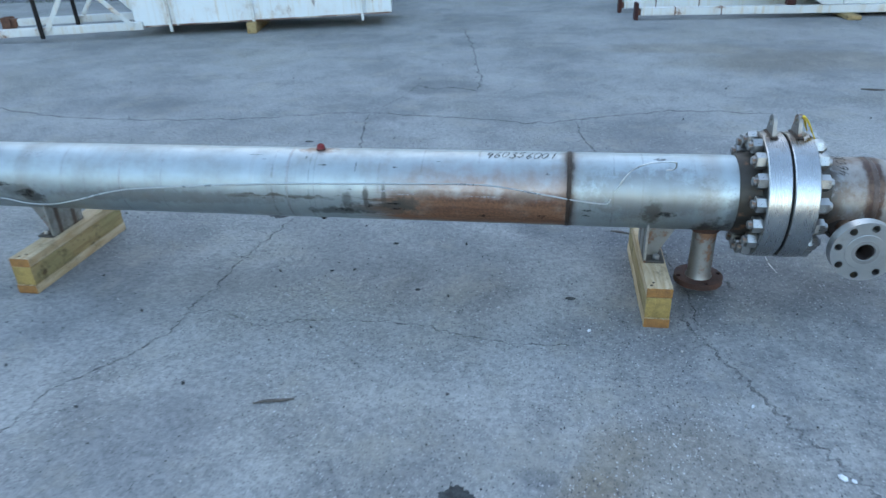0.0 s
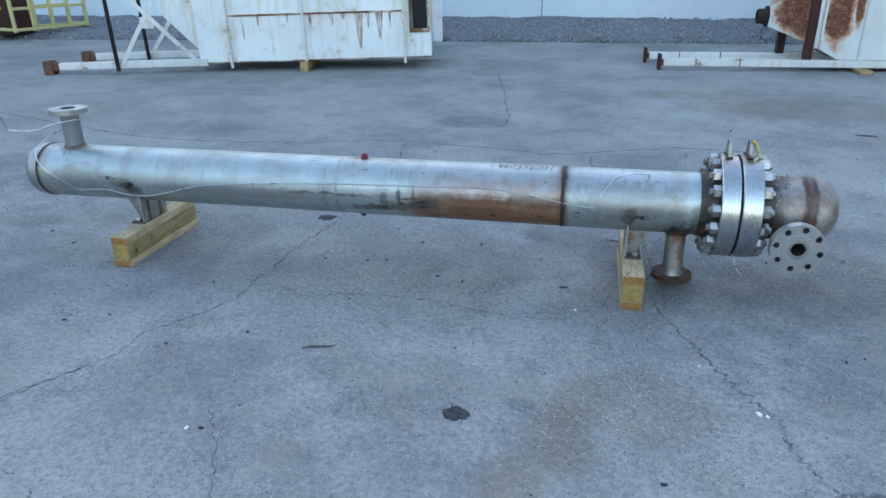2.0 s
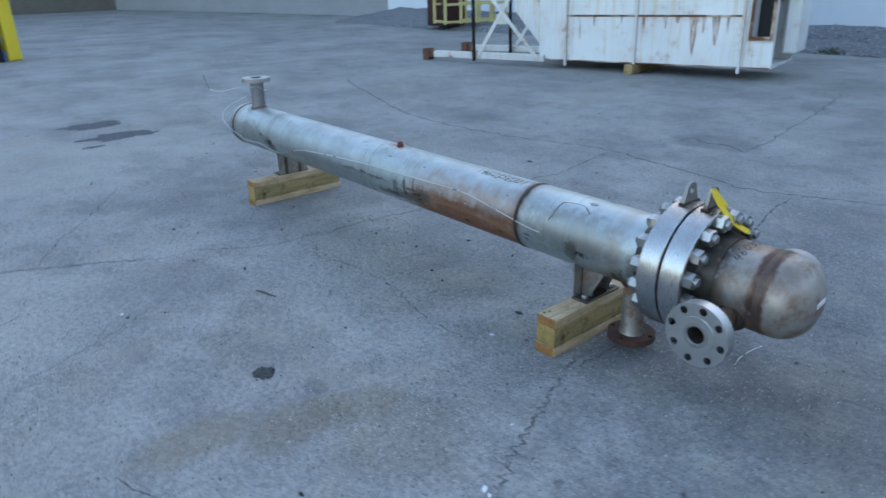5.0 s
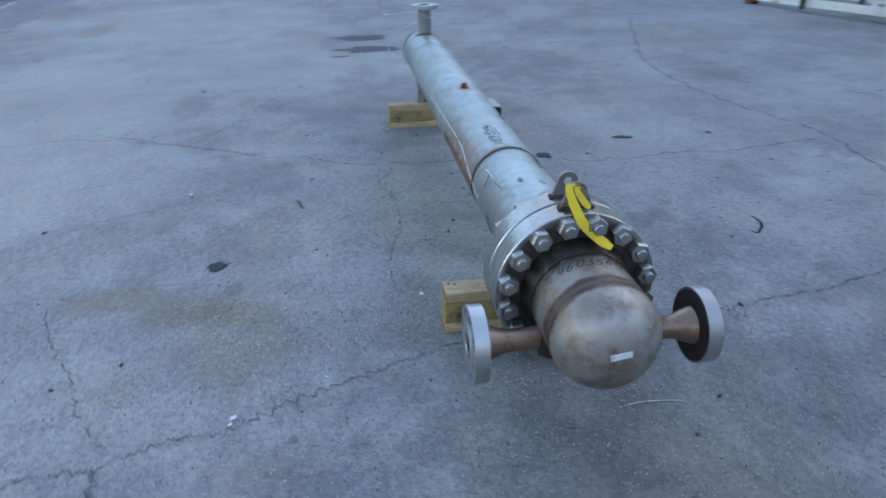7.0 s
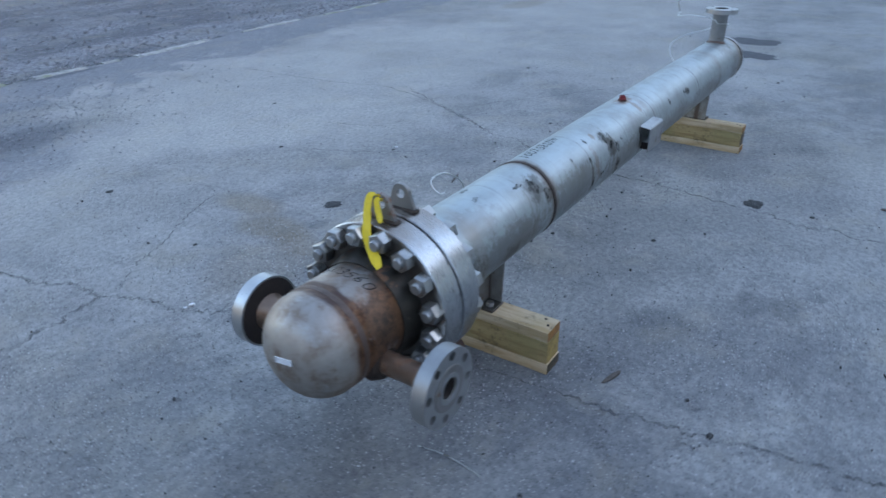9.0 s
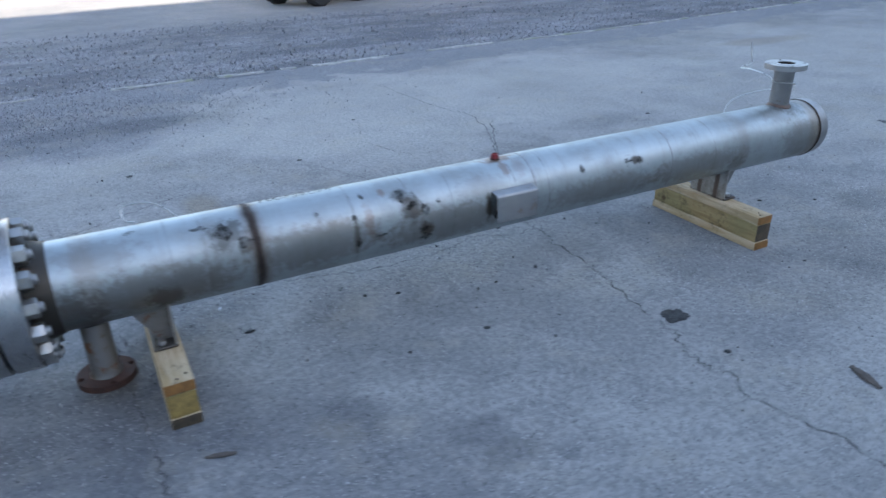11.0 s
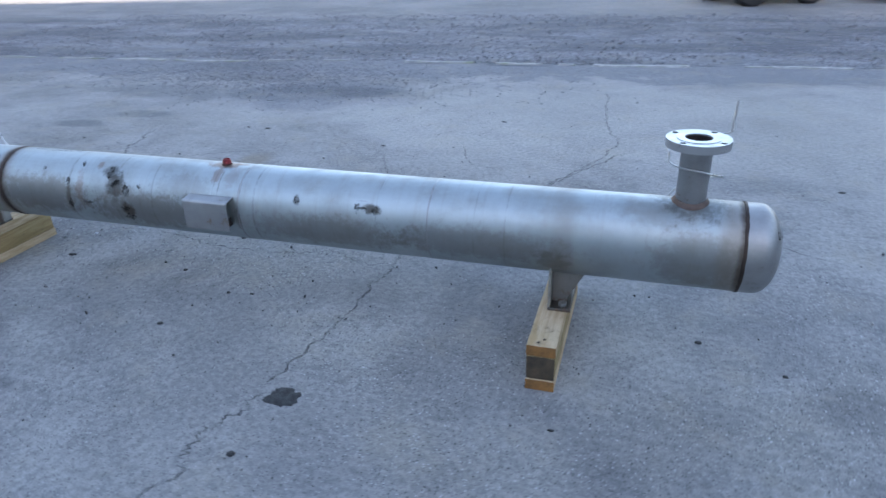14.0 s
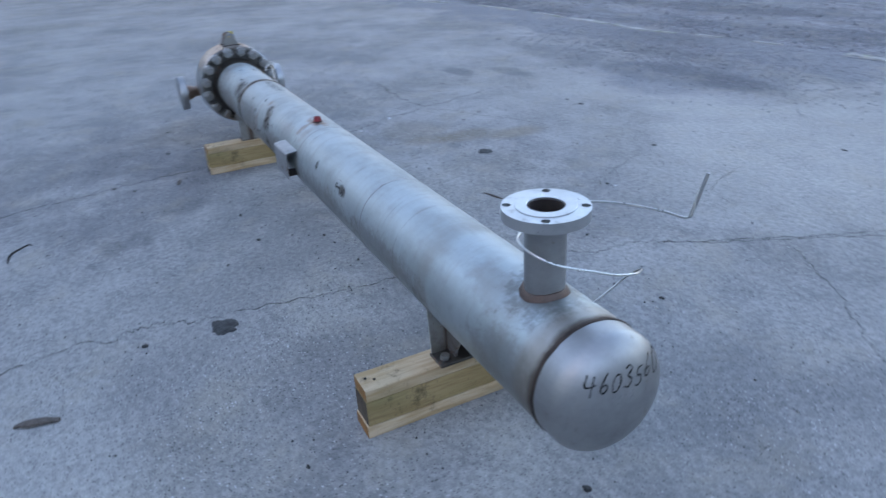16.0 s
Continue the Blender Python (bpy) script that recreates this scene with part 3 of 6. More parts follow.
def make_gravel(name, a, b):
    s = Mat(name)
    tone = s.node("ShaderNodeNewGeometry", {}).outputs["Random Per Island"]
    return s.done(s.mix(s.noise(30, 4), s.mix(tone, a, b), a), 0.9, 0.0, s.bump(s.noise(90, 4), 0.3, 0.003), 0.3)


M_GROUND = make_ground()
M_SHELL = make_shell()
M_BONNET = make_bonnet()
M_FLANGE = make_flange()
M_WEB = make_web()
M_STEEL = make_steel("machined_stainless", 0.26, 0.44, (0.48, 0.485, 0.48))
M_DULL = make_steel("dull_stainless", 0.36, 0.55, (0.37, 0.37, 0.365), 0.14)
M_NECK = make_steel("rusty_stainless_neck", 0.42, 0.6, (0.29, 0.28, 0.265), 0.27)
M_NUT = make_steel("plated_nut", 0.24, 0.42, (0.37, 0.365, 0.35), 0.16, 0.7)
M_TINT = make_steel("heat_browned_stainless", 0.3, 0.5, (0.33, 0.225, 0.165), 0.26, 0.8)
M_TINT_WELD = make_plain("tinted_weld", (0.12, 0.085, 0.07), 0.5, 0.7, 0.3, 40, 0.4)
M_GRIMY = make_steel("grimy_stainless", 0.4, 0.58, (0.11, 0.098, 0.085), 0.22)
# hub steel: grime, with the shade behind the nuts put into the colour
M_DARK_HUB = make_steel("grimy_shaded_stainless", 0.45, 0.62, (0.075, 0.066, 0.056), 0.2)
M_RUST = make_plain("rusted_steel", (0.055, 0.023, 0.015), 0.88, 0.0, 0.5, 18, 0.35)
M_WELD = make_plain("burnt_weld", (0.05, 0.034, 0.026), 0.6, 0.55, 0.5, 45, 0.5)
M_BLACK = make_plain("gasket_and_hole_black", (0.012, 0.012, 0.013), 0.8)
M_BORE = make_plain("rusty_bore", (0.022, 0.014, 0.011), 0.9, 0.0, 0.5)
M_GREASE = Mat("dried_grease")
M_GREASE.done((0.025, 0.021, 0.018), 0.8, None, None, 0.15)
M_GREASE = M_GREASE.broken(M_GREASE.step(M_GREASE.noise(55, 7, 0.75), 0.38, 0.6, 0.0, 0.75))
M_INK = Mat("black_marker")
M_INK.done((0.02, 0.02, 0.022), 0.8, None, None, 0.1)
M_INK = M_INK.broken(M_INK.step(M_INK.noise(60, 5, 0.7), 0.35, 0.55, 0.45, 0.95))
M_CHALK = Mat("white_chalk")
M_CHALK.done((0.7, 0.7, 0.71), 0.85, None, None, 0.1)
M_CHALK = M_CHALK.broken(M_CHALK.step(M_CHALK.noise(70, 5, 0.75), 0.35, 0.65, 0.1, 0.6))
M_WIRE = make_plain("bright_steel_wire", (0.52, 0.52, 0.5), 0.33, 1.0, 0.12)
M_RED = make_plain("red_plastic_cap", (0.2, 0.014, 0.016), 0.5, 0.0, 0.3)
M_STRAP = make_plain("yellow_webbing", (0.66, 0.46, 0.02), 0.75, 0.0, 0.12, 80, 0.3)
M_WOOD = make_wood("pale_pine", (0.55, 0.42, 0.28), (0.41, 0.28, 0.15), 0.2)
M_WOOD_GREEN = make_wood("treated_pine", (0.38, 0.275, 0.135), (0.27, 0.18, 0.08), 0.5)
M_WOOD_MUSTARD = make_plain("green_end_grain", (0.27, 0.18, 0.055), 0.85, 0.0, 0.4, 30, 0.4)
M_WOOD_END = make_plain("pine_end_grain", (0.25, 0.115, 0.033), 0.85, 0.0, 0.35, 30, 0.4)
M_WOOD_WET = make_plain("dark_end_grain", (0.07, 0.05, 0.03), 0.85, 0.0, 0.5, 30, 0.4)
M_WHITE = make_painted("white_paint_rusting", (0.66, 0.685, 0.685), 0.16)
M_WHITE_LEG = make_painted("white_leg_paint", (0.6, 0.6, 0.58), 0.16)
M_RUSTY_WHITE = make_painted("white_paint_rusted_through", (0.55, 0.5, 0.42), 0.3)
M_DARK_POST = make_plain("brown_black_steel", (0.009, 0.006, 0.005), 0.95, 0.0, 0.5)
M_DARK_RUST = make_plain("dark_rusted_steel", (0.022, 0.011, 0.008), 0.9, 0.0, 0.5, 20, 0.3)
M_RUST_POST = make_plain("red_brown_steel", (0.04, 0.009, 0.006), 0.85, 0.0, 0.5)
# unseen hall: grey picked to darken what the shell mirrors
M_HALL = make_plain("grey_hall_cladding", (0.24, 0.25, 0.26), 0.7, 0.0, 0.1, 0.8, 0.05)
M_FAR = make_plain("sky_block_brown", (0.11, 0.1, 0.085), 0.85, 0.0, 0.2, 0.5, 0.05)
M_WALL = make_plain("white_wall_paint", (0.55, 0.6, 0.64), 0.75, 0.0, 0.05, 0.6, 0.05)
M_YELLOW = make_painted("yellow_paint_worn", (0.5, 0.43, 0.18), 0.12, False)
M_MACHINE = make_painted("yellow_machine_paint", (0.75, 0.55, 0.03), 0.03, False)
M_TAN = make_painted("tan_machine_paint", (0.3, 0.16, 0.075), 0.05, False)
M_ORANGE = make_plain("orange_rim_paint", (0.55, 0.22, 0.05), 0.55)
M_TYRE = make_plain("black_rubber", (0.018, 0.018, 0.02), 0.85, 0.0, 0.4)
M_BLUE = make_painted("blue_rack_paint", (0.03, 0.12, 0.4), 0.08, False)
M_GREY = make_plain("grey_galvanised", (0.3, 0.31, 0.33), 0.5, 0.7)
M_SOIL_SHADE = Mat("crack_and_shade_filling")
M_SOIL_SHADE.done(M_SOIL_SHADE.mix(M_SOIL_SHADE.noise(90, 5, 0.8), (0.055, 0.056, 0.06), (0.16, 0.16, 0.16)), 0.95)
M_SOIL_SHADE = M_SOIL_SHADE.broken(M_SOIL_SHADE.step(M_SOIL_SHADE.noise(21, 8, 0.85), 0.4, 0.62, 0.0, 0.75))
M_TAR = make_plain("old_tar", (0.034, 0.036, 0.036), 0.85, 0.0, 0.8, 45, 1.0)
M_DARK_PATCH = make_plain("dark_concrete", (0.052, 0.055, 0.06), 0.8, 0.0, 0.6, 14, 0.4)
M_GRAVEL = make_gravel("grey_gravel", (0.15, 0.157, 0.17), (0.46, 0.465, 0.48))
M_PEBBLE = make_gravel("pale_grit", (0.2, 0.2, 0.2), (0.6, 0.6, 0.58))
M_GRIT = make_gravel("dark_grit", (0.04, 0.04, 0.042), (0.15, 0.15, 0.152))
M_GRASS = make_gravel("weed_green", (0.05, 0.075, 0.03), (0.11, 0.13, 0.06))
M_KERB = Mat("old_kerb_concrete")
M_KERB.done(M_KERB.mix(M_KERB.step(M_KERB.noise(3.5, 7, 0.75), 0.48, 0.62, 0.0, 0.8), M_KERB.mix(M_KERB.step(M_KERB.noise(14, 7, 0.75), 0.35, 0.65), (0.2, 0.205, 0.2), (0.44, 0.44, 0.42)), (0.16, 0.185, 0.1)), 0.92, 0.0,
            M_KERB.bump(M_KERB.noise(40, 6, 0.8), 0.5, 0.006), 0.2)
M_KERB = M_KERB.m
M_BANK = make_plain("bank_gravel_bed", (0.14, 0.145, 0.155), 0.95, 0.0, 0.5, 14, 0.8)
M_BARK = make_plain("dry_twig", (0.085, 0.07, 0.058), 0.9, 0.0, 0.4, 60, 0.5)
M_CHIP = make_plain("white_chip", (0.62, 0.63, 0.65), 0.6)
M_SILVER = make_plain("silver_label_foil", (0.8, 0.82, 0.85), 0.3, 0.4, 0.05)
M_BLOCK = make_plain("pale_block", (0.5, 0.42, 0.34), 0.9, 0.0, 0.2, 4)

# ---- the large structure: ground, wall, then unseen hall and walls added to shape the light ----
def make_yard():
    bm = bmesh.new()
    xs = [-400, -60, -20, -8, 0, 8, 20, 60, 400]
    grid = [[bm.verts.new((a, b, 0.0)) for b in xs] for a in xs]
    for i in range(len(xs) - 1):
        for j in range(len(xs) - 1):
            bm.faces.new((grid[i][j], grid[i + 1][j], grid[i + 1][j + 1], grid[i][j + 1]))
    return solo("ground", bm, M_GROUND, "worn grey concrete yard with cracks, grit, stains and painted contact shade", "ground", "", "structure")


make_yard()


def wall_y(x):
    return 11.55 - 0.03 * x


def make_wall():
    wall = thing("wall_north", (0, 0, 0), 0, "long white-painted hall wall above a gravel bank", "wall", "", "structure")
    for x0, x1 in ((-30.0, -14.0), (-14.0, -7.0), (-7.0, -0.1), (-0.1, 6.8), (6.8, 14.0), (14.0, 30.0)):
        bm = bmesh.new()
        box(bm, x0 + 0.006, x1 - 0.006, 0, 0.25, 0.0, 4.6, 0.006)
        for v in bm.verts:
            v.co.y += wall_y(v.co.x)
        part("wall_panel", bm, M_WALL, wall)
    bm = bmesh.new()
    box(bm, -0.115, -0.085, -0.02, 0.004, 0.25, 4.6, 0.003)
    for v in bm.verts:
        v.co.y += wall_y(v.co.x)
    part("joint_cover", bm, M_GREY, wall, "thin grey joint strip")
    return wall


make_wall()


def make_shade_hall():
    """Unseen tall hall added behind the wall, sized and turned to shade the yard."""
    bm = bmesh.new()
    box(bm, -60, 60, 0, 12, 0, 10.2, 0.02, pose(0, 15.6, 0, 0, 0, 12.0))
    return solo("shade_hall", bm, M_HALL, "unseen plain grey hall added to cast the yard's shadow", "building", "", "structure")


make_shade_hall()


def make_sky_blocks():
    """Unseen plain walls added on the other three sides to block low sky light."""
    for name, m, h in (("sky_block_west", pose(-34, -6, 0, 0, 0, 90), 9.5), ("sky_block_east", pose(26, -6, 0, 0, 0, 90), 9.5), ("sky_block_south", pose(-4, -42, 0), 5.0)):
        bm = bmesh.new()
        box(bm, -36, 36, -0.2, 0.2, 0, h, 0.02, m)
        solo(name, bm, M_FAR, "unseen dull brown wall added to block low sky light", "wall", "", "structure")


make_sky_blocks()

# ---- the heat exchanger ----
R, ZC = 0.1365, 0.4
AX = turned((1, 0, 0), (0, 0, ZC))           # z of a turned profile runs along +x

hx = thing("heat_exchanger", (0, 0, 0), 0, "long rust-stained stainless steel heat exchanger lying on timber blocks", "heat exchanger")
hx.rotation_euler = (0, -0.0005, -0.004)


def on_shell(x, ang, r=R + 0.001):
    a = radians(ang)
    return Vector((x, -r * math.sin(a), ZC + r * math.cos(a)))


bm = bmesh.new()
n_long = 60
prof = [(R + 0.0006 * noise.noise((i * 0.7, 3, 1)), -1.745 + (1.575 + 1.745) * i / n_long) for i in range(n_long + 1)]
lathe(bm, prof + [(R - 0.01, 1.575), (R - 0.01, -1.745)], AX, 112)
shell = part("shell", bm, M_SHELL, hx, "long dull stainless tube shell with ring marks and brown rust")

# dished rear head
bm = bmesh.new()
prof = [(R, -1.747), (R, -1.79)] + [(R * math.cos(a) ** 0.88, -1.79 - 0.07 * math.sin(a)) for a in [math.pi / 2 * k / 14 for k in range(1, 15)]]
prof[-1] = (0.0, prof[-1][1])
lathe(bm, prof, AX, 96, False)
head = part("rear_head", bm, M_DULL, hx, "dished stainless end cap with marker scrawl")


def weld_ring(x, r, w, h, parent, mat=M_WELD, seg=96):
    bm = bmesh.new()
    rip = [(r - 0.004, x - w / 2), (r + h * 0.6, x - w / 3), (r + h, x), (r + h * 0.6, x + w / 3), (r - 0.004, x + w / 2)]
    lathe(bm, rip, AX, seg)
    for v in bm.verts:
        k = noise.noise(v.co * 55.0)
        v.co += Vector((k * 0.0025, 0, 0)) + (v.co - Vector((v.co.x, 0, ZC))).normalized() * k * 0.0009
    return part("weld_bead", bm, mat, parent, "burnt brown weld seam")


weld_ring(-1.747, R, 0.014, 0.003, hx)
weld_ring(0.945, R, 0.02, 0.0025, hx)
weld_ring(-0.797, R, 0.006, 0.0012, hx, M_DULL)
weld_ring(-0.106, R, 0.008, 0.0015, hx, M_DULL)


# bolted girth flange pair
def girth_flange(name, x0, x1, inner_hub):
    bm = bmesh.new()
    rf = 0.2225
    lathe(bm, [(0.11, x0), (rf - 0.003, x0), (rf, x0 + 0.003), (rf, x1 - 0.003), (rf - 0.003, x1), (0.11, x1)], AX, 128)
    ob = part(name, bm, M_FLANGE, hx, "thick machined stainless flange ring")
    bm = bmesh.new()
    a, b = inner_hub
    lathe(bm, [(R - 0.005, a), (R + 0.003, a), (R + 0.017, b), (R - 0.005, b)], AX, 96)
    part("hub", bm, M_DARK_HUB, ob, "near-black tapered hub, grime and shade in its colour")
    return ob


flange_a = girth_flange("girth_flange", 1.588, 1.6625, (1.52, 1.588))
flange_b = girth_flange("girth_flange", 1.6705, 1.749, (1.81, 1.749))
bm = bmesh.new()
lathe(bm, [(0.12, 1.662), (0.208, 1.662), (0.208, 1.671), (0.12, 1.671)], AX, 96)
part("gasket", bm, M_BLACK, hx, "thin black gasket")


def hex_nut(r, h, hole):
    bm = bmesh.new()
    m = Matrix()
    c = r * 0.93
    lathe(bm, [(hole, 0), (c, 0), (r, h * 0.08), (r, h * 0.9), (c, h), (hole, h)], m, 6)
    return bm


proto_nut = part("hex_nut", hex_nut(0.0285, 0.032, 0.0145), M_NUT, flange_a, "plated heavy hex nut")
bm = bmesh.new()
lathe(bm, [(0, -0.045), (0.0125, -0.045), (0.0148, -0.042), (0.0148, 0.203), (0.0125, 0.206), (0, 0.206)], Matrix(), 14, False)
proto_stud = part("stud_bolt", bm, M_DULL, flange_a)
first = True
for k in range(16):
    a = 360 / 16 * (k + 0.5)
    c = on_shell(0, a, 0.193)
    for x, way, own in ((1.588, -1, flange_a), (1.749, 1, flange_b)):
        m = turned((way, 0, 0), (x, c.y, c.z)) @ pose(0, 0, 0, 0, 0, rng.uniform(0, 60))
        if first:
            proto_nut.matrix_basis = m
            first = False
        else:
            share("hex_nut", proto_nut, m, own)
    m = turned((1, 0, 0), (1.5875, c.y, c.z))
    if k == 0:
        proto_stud.matrix_basis = m
    else:
        share("stud_bolt", proto_stud, m, flange_a)


# lifting lugs with an eye
def lug(x, parent):
    bm = bmesh.new()
    n, ro, ri, top = 20, 0.027, 0.0125, 0.044
    ring_o = [(-0.042, -0.01), (-0.042, 0.004)] + [(-ro * math.cos(math.pi * k / n), top + ro * math.sin(math.pi * k / n)) for k in range(n + 1)] + [(0.042, 0.004), (0.042, -0.01)]
    hole = [(ri * math.cos(2 * math.pi * k / n), top + ri * math.sin(2 * math.pi * k / n)) for k in range(n)]
    z0 = ZC + 0.2205
    for side in (-0.006, 0.006):
        o = [bm.verts.new((x + side, a, z0 + b)) for a, b in ring_o]
        h = [bm.verts.new((x + side, a, z0 + b)) for a, b in hole]
        es = [bm.edges.new((o[i], o[(i + 1) % len(o)])) for i in range(len(o))] + [bm.edges.new((h[i], h[(i + 1) % n])) for i in range(n)]
        bmesh.ops.triangle_fill(bm, edges=es, use_beauty=True)
        if side < 0:
            o1, h1 = o, h
    for a, b in ((o1, o), (h1, h)):
        for i in range(len(a)):
            bm.faces.new((a[i], a[(i + 1) % len(a)], b[(i + 1) % len(b)], b[i]))
    part("lifting_lug", bm, M_NECK, parent, "upright steel lifting eye")
    bm = bmesh.new()
    box(bm, x - 0.014, x + 0.014, -0.05, 0.05, z0 - 0.004, z0 + 0.005, 0.004)
    part("lug_weld", bm, M_WELD, parent)


lug(1.622, flange_a)
lug(1.703, flange_b)

# bonnet: tinted barrel and round cap
bm = bmesh.new()
lathe(bm, [(R, 1.76), (R, 1.95), (R - 0.012, 1.95), (R - 0.012, 1.76)], AX, 96)
bonnet = part("bonnet", bm, M_BONNET, hx, "short heat-tinted bonnet barrel, brown below")
bm = bmesh.new()
prof = [(R, 1.952), (R, 1.978)] + [(R * math.cos(a) ** 0.84, 1.978 + 0.106 * math.sin(a)) for a in [math.pi / 2 * k / 18 for k in range(1, 18)]] + [(0.0, 2.084)]
lathe(bm, prof, AX, 96, False)
part("cap", bm, M_BONNET, bonnet, "rounded dull steel end cap")
weld_ring(1.951, R, 0.024, 0.002, bonnet, M_TINT_WELD)
bm = bmesh.new()
box(bm, 0, 0.002, -0.026, 0.026, -0.008, 0.008, 0.0, pose(2.0835, 0.0, ZC + 0.012, 8, 0, 0))
part("label", bm, M_SILVER, bonnet, "small silver foil label")


def pipe_flange(name, parent, at, way, pipe, reach, od, thick, holes, hole_r, face_r, bore, hub, mats, turn=0.0):
    """A nozzle: neck with weld toe, tapered hub, drilled flange with raised face. reach: from at to the face."""
    m = turned(way, at)
    bm = bmesh.new()
    lathe(bm, [(bore, -0.03), (pipe, -0.03), (pipe, reach - thick - hub), (pipe + hub * 0.42, reach - thick), (bore, reach - thick)], m, 40)
    neck = part(name, bm, mats[0], parent)
    # drilled plate
    bm = bmesh.new()
    bc = (face_r + od / 2) / 2 + 0.002
    seg = 72
    for z in (0, 1):
        zz = reach - 0.002 - (0 if z else thick)
        o = [bm.verts.new((od / 2 * math.cos(2 * math.pi * k / seg), od / 2 * math.sin(2 * math.pi * k / seg), zz)) for k in range(seg)]
        i = [bm.verts.new((bore * math.cos(2 * math.pi * k / 32), bore * math.sin(2 * math.pi * k / 32), zz)) for k in range(32)]
        loops = [o, i]
        for q in range(holes):
            a = 2 * math.pi * (q + 0.5) / holes + radians(turn)
            loops.append([bm.verts.new((bc * math.cos(a) + hole_r * math.cos(2 * math.pi * k / 14), bc * math.sin(a) + hole_r * math.sin(2 * math.pi * k / 14), zz)) for k in range(14)])
        es = [bm.edges.new((l[k], l[(k + 1) % len(l)])) for l in loops for k in range(len(l))]
        bmesh.ops.triangle_fill(bm, edges=es, use_beauty=True)
        if z == 0:
            low = loops
    for a, b in zip(low, loops):
        for k in range(len(a)):
            bm.faces.new((a[k], a[(k + 1) % len(a)], b[(k + 1) % len(b)], b[k]))
    bm.transform(m)
    plate = part("flange", bm, mats[1], neck, "drilled round steel flange", 25)
    if len(mats) > 3:
        bm = bmesh.new()
        lathe(bm, [(pipe + hub * 0.3, reach - thick - 0.0035), (od / 2 - 0.006, reach - thick - 0.0035), (od / 2 - 0.005, reach - thick - 0.001), (pipe + hub * 0.3, reach - thick - 0.001)], m, 48)
        part("rusty_back", bm, mats[3], plate, "blackened rusty back of the flange")
    bm = bmesh.new()
    lathe(bm, [(bore, reach - 0.004), (face_r, reach - 0.004), (face_r, reach - 0.0008), (face_r - 0.001, reach), (bore + 0.001, reach), (bore, reach - 0.001)], m, 48)
    part("raised_face", bm, mats[2], neck)
    bm = bmesh.new()
    lathe(bm, [(bore - 0.001, -0.02), (bore - 0.001, reach - 0.004), (bore - 0.004, reach - 0.004), (bore - 0.004, -0.02)], m, 32)
    part("bore", bm, M_BORE, neck, "rusty dark bore")
    # black disc added at the bottom, standing for the bore's unlit depth
    bm = bmesh.new()
    lathe(bm, [(bore - 0.001, -0.02), (0, -0.02), (0, -0.018), (bore - 0.001, -0.018)], m, 24, False)
    part("bore_dark_end", bm, M_BLACK, neck)
    return neck


def nozzle_weld(neck, at, way, r, mat=M_WELD):
    m = turned(way, at)
    bm = bmesh.new()
    lathe(bm, [(r - 0.004, -0.012), (r + 0.013, -0.012), (r + 0.01, 0.002), (r + 0.003, 0.011), (r - 0.004, 0.012)], m, 48)
    d = Vector(way)
    for v in bm.verts:                     # let the toe follow the round shell
        off = v.co - Vector(at)
        off -= d * off.dot(d)
        v.co -= d * (R - math.sqrt(max(R * R - off.y ** 2 - (0 if abs(d.z) > 0.5 else off.z ** 2), 1e-6))) * 0.98
        v.co += Vector((noise.noise(v.co * 70), noise.noise(v.co * 70 + Vector((9, 0, 0))), 0)) * 0.0012
    part("weld_bead", bm, mat, neck, "brown fillet weld")


STEELS = (M_DULL, M_STEEL, M_STEEL)
top_n = pipe_flange("top_nozzle", hx, (-1.59, 0, ZC + R - 0.005), (0, 0, 1), 0.0445, 0.2, 0.184, 0.024, 4, 0.0095, 0.0635, 0.039, 0.02, STEELS, 10)
nozzle_weld(top_n, (-1.59, 0, ZC + R), (0, 0, 1), 0.0445, M_TINT_WELD)
RUSTED = (M_NECK, M_RUST, M_DULL)
bot_n = pipe_flange("bottom_nozzle", hx, (1.452, -0.01, ZC - R + 0.005), (0, 0, -1), 0.0425, 0.225, 0.178, 0.022, 4, 0.0095, 0.06, 0.037, 0.018, RUSTED, 35)
nozzle_weld(bot_n, (1.452, -0.01, ZC - R), (0, 0, -1), 0.0425, M_RUST)
TINTED = (M_TINT, M_STEEL, M_STEEL, M_BORE)
for way, xc in ((-1, 1.872), (1, 1.878)):
    zc = ZC - 0.064
    yo = math.sqrt(R * R - 0.066 ** 2)
    nz = pipe_flange("side_nozzle", bonnet, (xc, way * (yo - 0.008), zc), (0, way, 0), 0.0305, 0.318 - yo + 0.008, 0.203, 0.038, 8, 0.0122, 0.06, 0.0285, 0.055, TINTED if way < 0 else (M_TINT, M_DULL, M_NECK, M_BORE), 12)
    bm = bmesh.new()
    lathe(bm, [(0.028, -0.012), (0.056, -0.012), (0.047, 0.012), (0.033, 0.02), (0.028, 0.02)], turned((0, way, 0.12), (xc, way * (yo - 0.004), zc)), 40)
    for v in bm.verts:
        v.co += Vector((noise.noise(v.co * 60), 0, noise.noise(v.co * 60 + Vector((5, 0, 0))))) * 0.002
    part("weld_bead", bm, M_WELD, nz, "thick brown weld collar")
    bm = bmesh.new()
    lathe(bm, [(0.0292, 0.315), (0.041, 0.315), (0.0405, 0.3192), (0.0298, 0.3192)], turned((0, way, 0), (xc, 0, zc)), 40)
    part("bore_lip", bm, M_DULL, nz, "grey ring round the bore")

# red thread cap on the top, small plug below
bm = bmesh.new()
lathe(bm, [(0.0, 0.0), (0.02, 0.0), (0.016, 0.006), (0.0, 0.006)], turned((0, 0, 1), (0, 0, ZC + R - 0.002)), 32, False)
